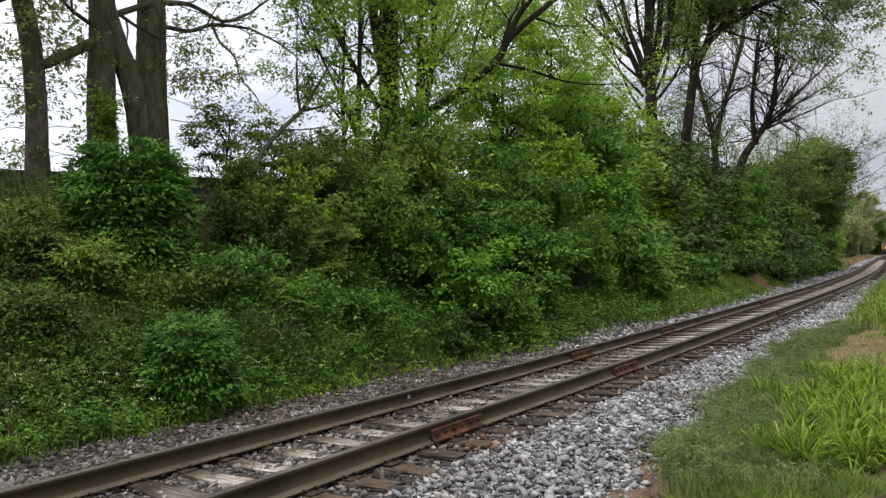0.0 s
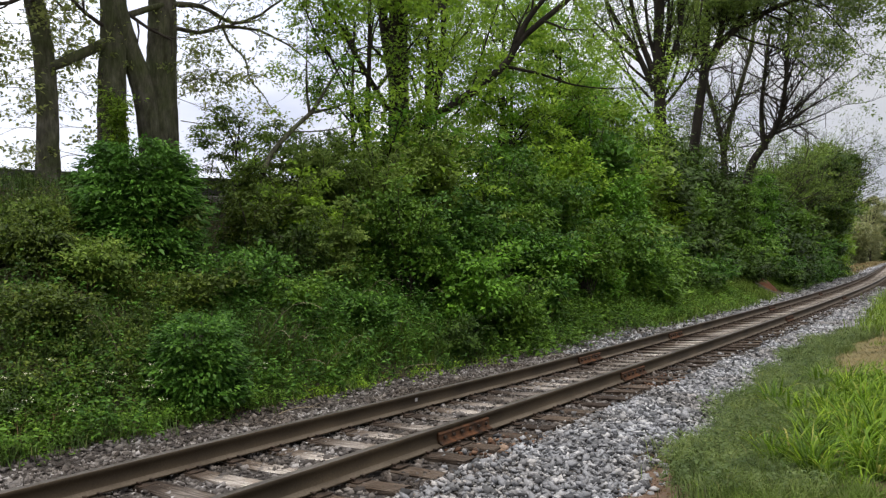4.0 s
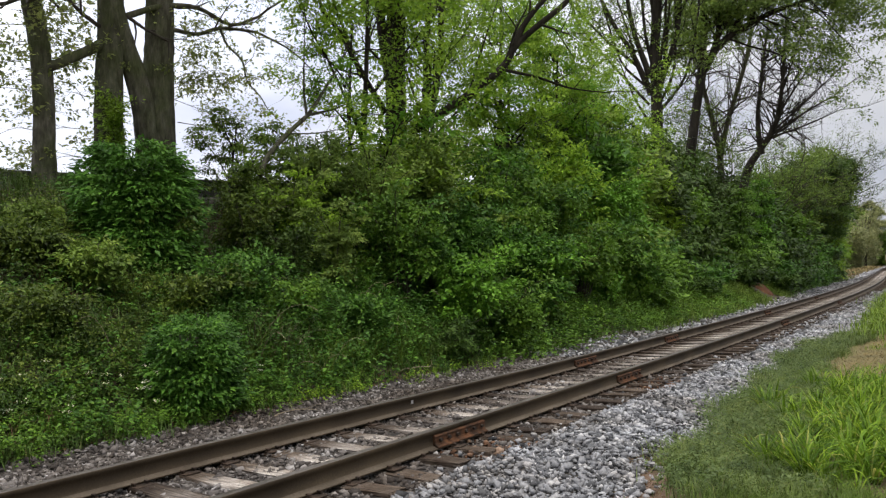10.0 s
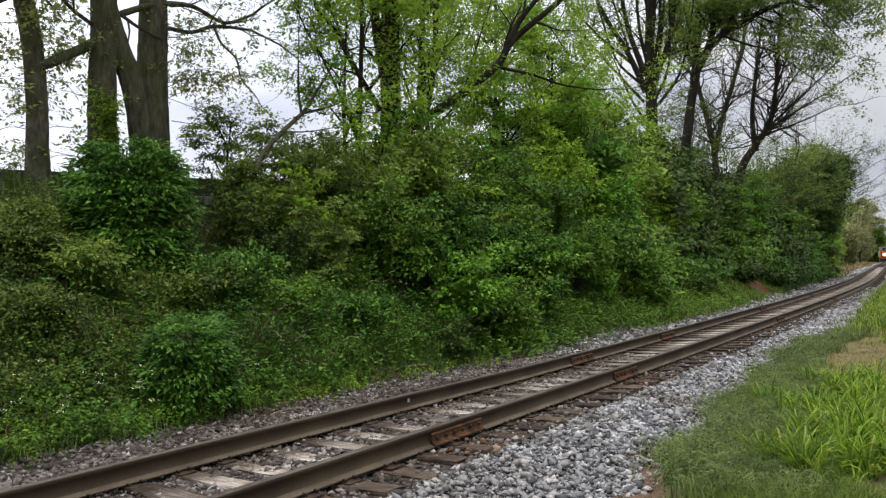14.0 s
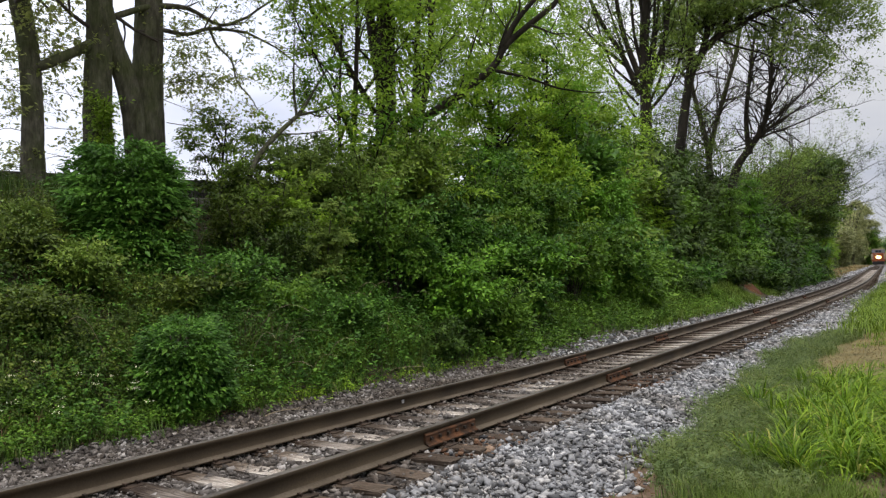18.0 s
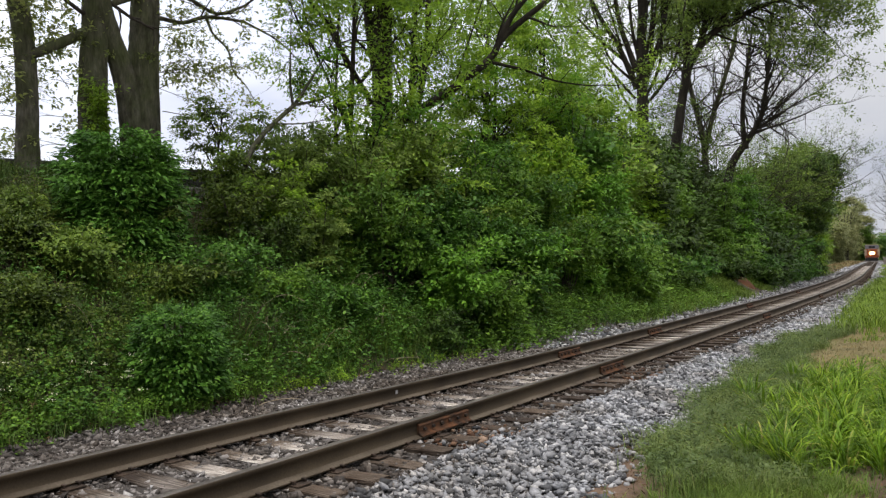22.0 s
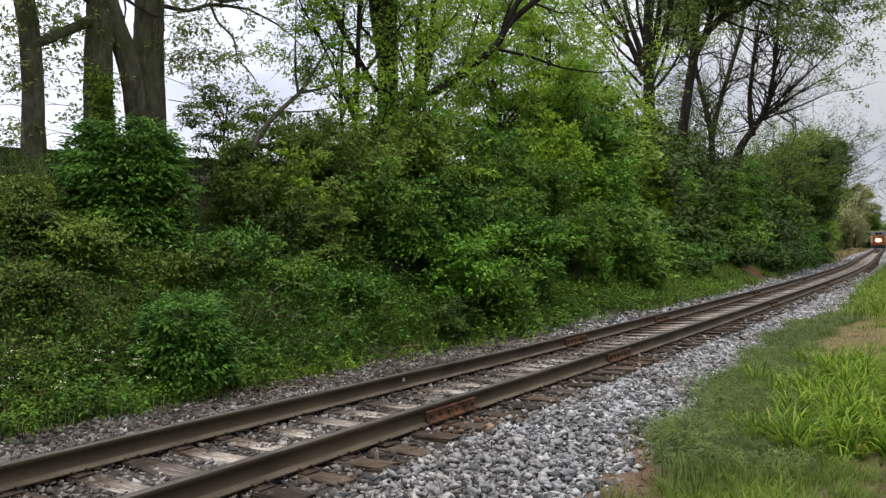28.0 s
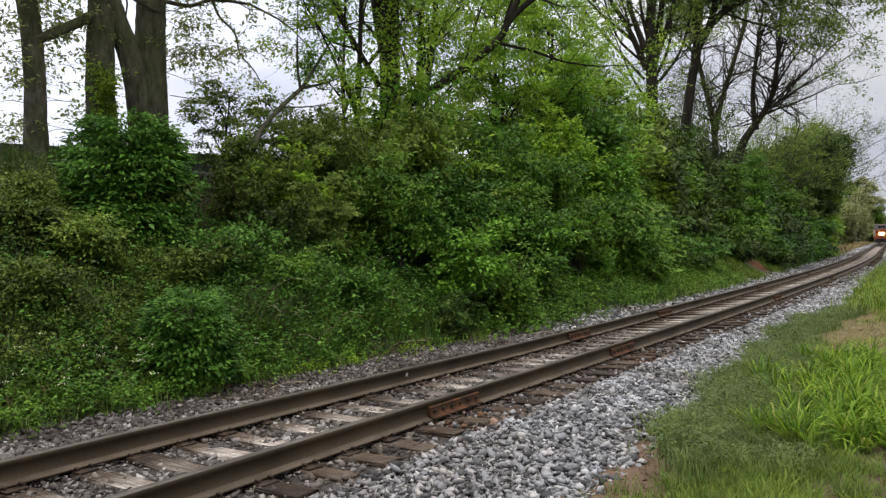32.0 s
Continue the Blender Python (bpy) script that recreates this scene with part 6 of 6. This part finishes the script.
for sx, sy in ((-0.095, -0.06), (0.095, 0.06), (0.095, -0.06), (-0.095, 0.06)):
    box(bm, (sx - 0.01, sy - 0.01, 0.008), (sx + 0.01, sy + 0.01, 0.03))
    box(bm, (sx - (0.03 if sx > 0 else 0.014), sy - 0.015, 0.026), (sx + (0.014 if sx > 0 else 0.03), sy + 0.015, 0.04), 0.004)
PLATE_MESH = bpy.data.meshes.new("tie_plate")
bm.to_mesh(PLATE_MESH)
bm.free()
PLATE_MESH.materials.append(M_PLATE)
y, n_tie = -3.0, 0
far_ties = []
while y < 215:
    yaw = math.degrees(float(line_turn(y))) + tie_rng.uniform(-1.2, 1.2)
    c = on_line(y, -GAUGE / 2 + tie_rng.uniform(-0.05, 0.05), -0.203 + tie_rng.uniform(-0.012, 0.004))
    if n_tie < 290:
        t = child("tie", TIE_MESH[n_tie % 5], track)
        t.matrix_basis = Matrix.Translation(c) @ pose(0, 0, 0, 0, tie_rng.uniform(-0.4, 0.4) - math.degrees(cant(y) / 1.511), yaw)
    else:
        far_ties.append((c, yaw))
    if y < 32:
        for u in (0.0, -GAUGE):
            pl = child("tie_plate", PLATE_MESH, track)
            pl.matrix_basis = Matrix.Translation(on_line(y, u, -0.204)) @ pose(0, 0, 0, 0, 0, yaw)
    y += 0.51 + tie_rng.uniform(-0.05, 0.05)
    n_tie += 1
bm = bmesh.new()
for c, yaw in far_ties:
    made = bmesh.ops.create_cube(bm, size=1, matrix=Matrix.Translation(c + Vector((0, 0, -0.08))) @ pose(0, 0, 0, 0, 0, yaw) @ Matrix.Diagonal((2.6, 0.22, 0.16, 1)))
tagged(part("tie_row", bm, M_TIE, track, "weathered ties far along the line"), kind="stuff")
bm = bmesh.new()
box(bm, (-0.004, -0.022, -0.022), (0.004, 0.022, 0.022))
tag = part("marker", bm, plain("white_paint_mark", (0.42, 0.4, 0.37), 0.7), track, "small white paint mark on the rail web")
tag.matrix_basis = Matrix.Translation(on_line(7.97, -GAUGE + 0.013, -0.075))


def stones(rng, pos, size, flat=0.75, small=False):
    """Crushed stones: crooked angular solids."""
    bv = np.array(list(itertools.product((-0.72, 0.72), repeat=3)))
    bf = np.array([(0, 1, 3), (0, 3, 2), (4, 6, 7), (4, 7, 5), (0, 4, 5), (0, 5, 1), (2, 3, 7), (2, 7, 6), (0, 2, 6), (0, 6, 4), (1, 5, 7), (1, 7, 3)])
    if small:
        bv = np.concatenate([np.eye(3), -np.eye(3)]) * 1.15
        bf = np.array([(0, 1, 2), (1, 3, 2), (3, 4, 2), (4, 0, 2), (1, 0, 5), (3, 1, 5), (4, 3, 5), (0, 4, 5)])
    n = len(pos)
    v = bv[None] * rng.uniform(0.35, 1.2, (n, len(bv), 3)) * rng.uniform(0.5, 1.65, (n, 1, 3))
    q = unit(rng.normal(0, 1, (n, 4)))
    w, x, y, z = q.T
    rot = np.stack([1 - 2 * (y * y + z * z), 2 * (x * y - z * w), 2 * (x * z + y * w), 2 * (x * y + z * w), 1 - 2 * (x * x + z * z), 2 * (y * z - x * w),
                    2 * (x * z - y * w), 2 * (y * z + x * w), 1 - 2 * (x * x + y * y)], 1).reshape(n, 3, 3)
    v = np.einsum("nij,nkj->nki", rot, v) * np.array([1, 1, flat]) * (size * (0.5 + 1.1 * rng.uniform(0, 1, (n, 1, 1)) ** 1.6)) + pos[:, None]
    f = bf[None] + (np.arange(n) * len(bv))[:, None, None]
    return v.reshape(-1, 3), f.reshape(-1, 3)


rng = np.random.default_rng(3)


def bed(n, x0, x1, y0, y1, lift):
    p = scatter(rng, n, x0, x1, y0, y1, 0)
    p[:, 2] += rng.uniform(lift - 0.045, lift, n)
    return p


p = bed(28000, -3.85, -2.3, 0.5, 15, 0.04)
thin = (p[:, 1] < 8.4) & (p[:, 0] - line_x(p[:, 1]) > edge_u(p[:, 1]) - 0.42 + 0.12 * np.sin(p[:, 1] * 4.1))
p = p[~thin | (rng.uniform(0, 1, len(p)) < 0.22)]
shoulder = stuff("ballast_shoulder", stones(rng, p, 0.03, 0.7, True), M_STONE, "clean pale grey crushed-stone ballast shoulder")
STONE_MESH = [mesh_of("stone", *stones(rng, np.zeros((1, 3)), 0.034, 0.7, True), M_STONE) for _ in range(24)]
for k, at in enumerate(bed(300, -3.7, -2.75, 4.6, 7.6, 0.062)):
    child("stone", STONE_MESH[k % 24], shoulder).matrix_basis = Matrix.Translation(Vector(at)) @ pose(0, 0, 0, 0, 0, 37 * k)
stuff("ballast_tie_ends", stones(rng, bed(6000, -4.4, -3.7, -2, 15, 0.028), 0.026), M_STONE_DIRTY, "grey ballast round the tie ends")
stuff("ballast_shoulder_far", stones(rng, np.concatenate([bed(12000, -3.8, -2.45, 15, 32, 0.03), bed(6000, -3.8, -2.45, 32, 70, 0.03)]), 0.04, small=True), M_STONE, "pale grey crushed-stone ballast along the curve")
stuff("ballast_crib", stones(rng, bed(14500, -6.05, -4.35, -1.0, 15, 0.034), 0.028, small=True), M_STONE_DIRTY, "soiled grey-brown ballast between the ties")
stuff("ballast_left", stones(rng, bed(19000, -7.95, -6.0, 1.5, 15, 0.038), 0.028, small=True), M_STONE_DIRTY, "soiled ballast between the track and the bank")
stuff("ballast_left_far", stones(rng, bed(10500, -8.05, -6.4, 15, 80, 0.03), 0.05, small=True), M_STONE, "grey ballast beside the far rail")
stuff("ballast_distant", stones(rng, np.concatenate([bed(1800, -3.9, -2.9, 70, 230, 0.05), bed(2000, -8.0, -6.5, 80, 230, 0.05)]), 0.1, small=True), M_STONE, "pale grey ballast far along the line")
stuff("ballast_crib_far", stones(rng, bed(6500, -6.4, -3.8, 15, 45, 0.005), 0.036, small=True), M_CRIB, "soiled ballast, darker between the far ties")


stuff("ballast_over_ties", stones(rng, np.concatenate([bed(90, -4.25, -3.85, 5, 17, 0.06), bed(1100, -4.2, -3.8, 17, 50, 0.065)]), 0.026), M_STONE, "loose grey stones lying over the tie ends")
p = np.concatenate([bed(150, -4.42, -3.75, y - 0.5, y + 0.6, 0.045) for y in NEAR_JOINTS[1:3]])
stuff("rusty_ballast", stones(rng, p, 0.027), M_RUSTSTONE, "rust-stained stones beside the rail joints")


# the line and the verge go on behind the camera
for k in range(12):
    t = child("tie", TIE_MESH[k % 5], track)
    t.matrix_basis = Matrix.Translation(on_line(-3.51 - 0.51 * k, -GAUGE / 2, -0.205)) @ pose(0, 0, 0, 0, 0, 1.5 * math.sin(k * 2.3))
stuff("ballast_shoulder_behind", stones(rng, bed(11000, -3.85, -2.3, -9.5, 0.5, 0.04), 0.036, 0.7, True), M_STONE, "pale grey ballast shoulder beside the track")
stuff("ballast_crib_behind", stones(rng, bed(6500, -6.05, -3.75, -9.5, -1.0, 0.03), 0.034, small=True), M_STONE_DIRTY, "soiled ballast between the nearest ties")
stuff("ballast_left_behind", stones(rng, bed(7000, -7.95, -6.0, -9.5, 1.5, 0.038), 0.034, small=True), M_STONE_DIRTY, "soiled ballast at the foot of the bank")
stuff("short_verge_grass", fountain(rng, verge(rng, 1500, 0.6, 9.0, -9.5, 3.6, 0.2), 12, 0.15, 0.01, 0.9), M_SHADE_GRASS, "short grass on the wide verge")


# ---- locomotive ----
M_ORANGE = plain("faded_orange_paint", (0.24, 0.062, 0.02), 0.45)
M_CREAM = plain("cream_paint", (0.42, 0.36, 0.24), 0.5)
M_BLACK = plain("black_running_gear", (0.02, 0.02, 0.02), 0.7)
M_GREY_CAB = plain("pale_grey_paint", (0.2, 0.21, 0.225), 0.45)
M_GLASS = plain("dark_cab_glass", (0.02, 0.025, 0.03), 0.1)
M_LAMP = plain("lit_headlight", (1.0, 0.8, 0.45), 0.4, 0, 30.0)
M_HALO = plain("headlight_halo", (1.0, 0.62, 0.22), 0.4, 0, 1.6)
loco = tagged(new("locomotive"), "orange diesel locomotive with lit headlight coming along the track", "locomotive")


def bx(name, lo, hi, mat, parent=loco, bevel=0.03, label=""):
    return part(name, box(bmesh.new(), lo, hi, bevel), mat, parent, label)


bx("frame", (-1.5, 0.6, 0.95), (1.5, 17.5, 1.45), M_ORANGE)
bx("short_hood", (-1.15, 1.2, 1.2), (1.15, 3.4, 3.0), M_ORANGE, bevel=0.18, label="orange nose")
cab = bx("cab", (-1.5, 3.4, 1.45), (1.5, 6.0, 3.05), M_ORANGE, bevel=0.12)
bx("cab_top", (-1.5, 3.4, 3.06), (1.5, 6.0, 4.0), M_GREY_CAB, cab, 0.2, "pale grey upper cab")
for sx in (-1, 1):
    bx("cab_corner", (1.42 * sx - 0.26, 3.3, 1.3), (1.42 * sx + 0.26, 3.46, 2.9), M_CREAM, cab, 0.03, "cream cab corner panel")
bx("roof", (-1.4, 3.3, 3.95), (1.4, 6.05, 4.1), M_CREAM, cab, 0.05)
for sx in (-1, 1):
    bx("windshield", (0.35 * sx - 0.3, 3.38, 3.25), (0.35 * sx + 0.3, 3.42, 3.75), M_GLASS, cab, 0.01)
    bx("side_window", (1.49 * sx - 0.02, 4.0, 3.2), (1.49 * sx + 0.02, 5.4, 3.8), M_GLASS, cab, 0.01)
bx("long_hood", (-0.95, 6.0, 1.45), (0.95, 17.0, 3.8), M_ORANGE, bevel=0.15)
bx("fuel_tank", (-1.4, 7.0, 0.35), (1.4, 11.0, 0.98), M_BLACK, bevel=0.15)
bx("snow_plough", (-1.35, 0.3, 0.15), (1.35, 0.75, 0.95), M_BLACK, bevel=0.06)
bx("coupler", (-0.15, -0.05, 0.7), (0.15, 0.6, 1.0), M_BLACK)
bx("number_board", (-0.75, 1.16, 2.62), (-0.3, 1.24, 2.8), M_CREAM, bevel=0.01)
bx("stripe", (-1.1, 1.17, 1.3), (1.1, 1.25, 1.42), M_CREAM, bevel=0.01)
lamp_box = bx("headlight_housing", (-0.48, 1.0, 1.76), (0.48, 1.3, 2.24), M_BLACK)
for sx in (-0.17, 0.17):
    bm = cyl(bmesh.new(), (sx, 1.02, 2.0), (sx, 0.96, 2.0), 0.24, sides=16)
    # added glowing disc stands in for the halo of light round the lamp
    ring = cyl(bmesh.new(), (sx * 1.7, 1.04, 2.0), (sx * 1.7, 0.985, 2.0), 0.42, sides=18)
    part("halo", ring, M_HALO, lamp_box, "warm glowing disc for the halo of light round a headlight")
    part("headlight", bm, M_LAMP, lamp_box, "glowing warm white headlight")
for sx in (-1, 1):
    bm = bmesh.new()
    for yy in (0.75, 1.6, 2.4, 3.2):
        cyl(bm, (1.42 * sx, yy, 1.45), (1.42 * sx, yy, 2.45), 0.03, sides=6)
    cyl(bm, (1.42 * sx, 0.75, 2.45), (1.42 * sx, 3.3, 2.45), 0.03, sides=6)
    cyl(bm, (1.42 * sx, 0.75, 1.95), (1.42 * sx, 3.3, 1.95), 0.025, sides=6)
    part("handrail", bm, M_CREAM, loco, "cream handrail")
    bx("step", (1.15 * sx - 0.25, 0.55, 0.45), (1.15 * sx + 0.25, 1.1, 0.95), M_CREAM, bevel=0.02)
for yb in (2.0, 12.3):
    truck = bx("truck", (-1.2, yb, 0.35), (1.2, yb + 3.6, 0.9), M_BLACK, bevel=0.08)
    for k in range(2):
        for sx in (-GAUGE / 2, GAUGE / 2):
            bm = cyl(bmesh.new(), (sx - 0.065, 0, 0), (sx + 0.065, 0, 0), 0.5, sides=24)
            wheel = part("wheel", bm, M_RAIL, truck, "steel wheel")
            wheel.location = (0, yb + 0.7 + 2.2 * k, 0.504)


def motions():
    """The locomotive creeps along the line towards the camera."""
    rows = []
    for i in range(17):
        t = 2.0 * i
        y = 276.0 - 2.6 * t
        rows.append((t, Matrix.Translation(on_line(y, -GAUGE / 2, 0.004)) @ pose(0, 0, 0, 0, 0, math.degrees(math.atan(float(line_turn(y)))))))
    walk(loco, rows)


motions()
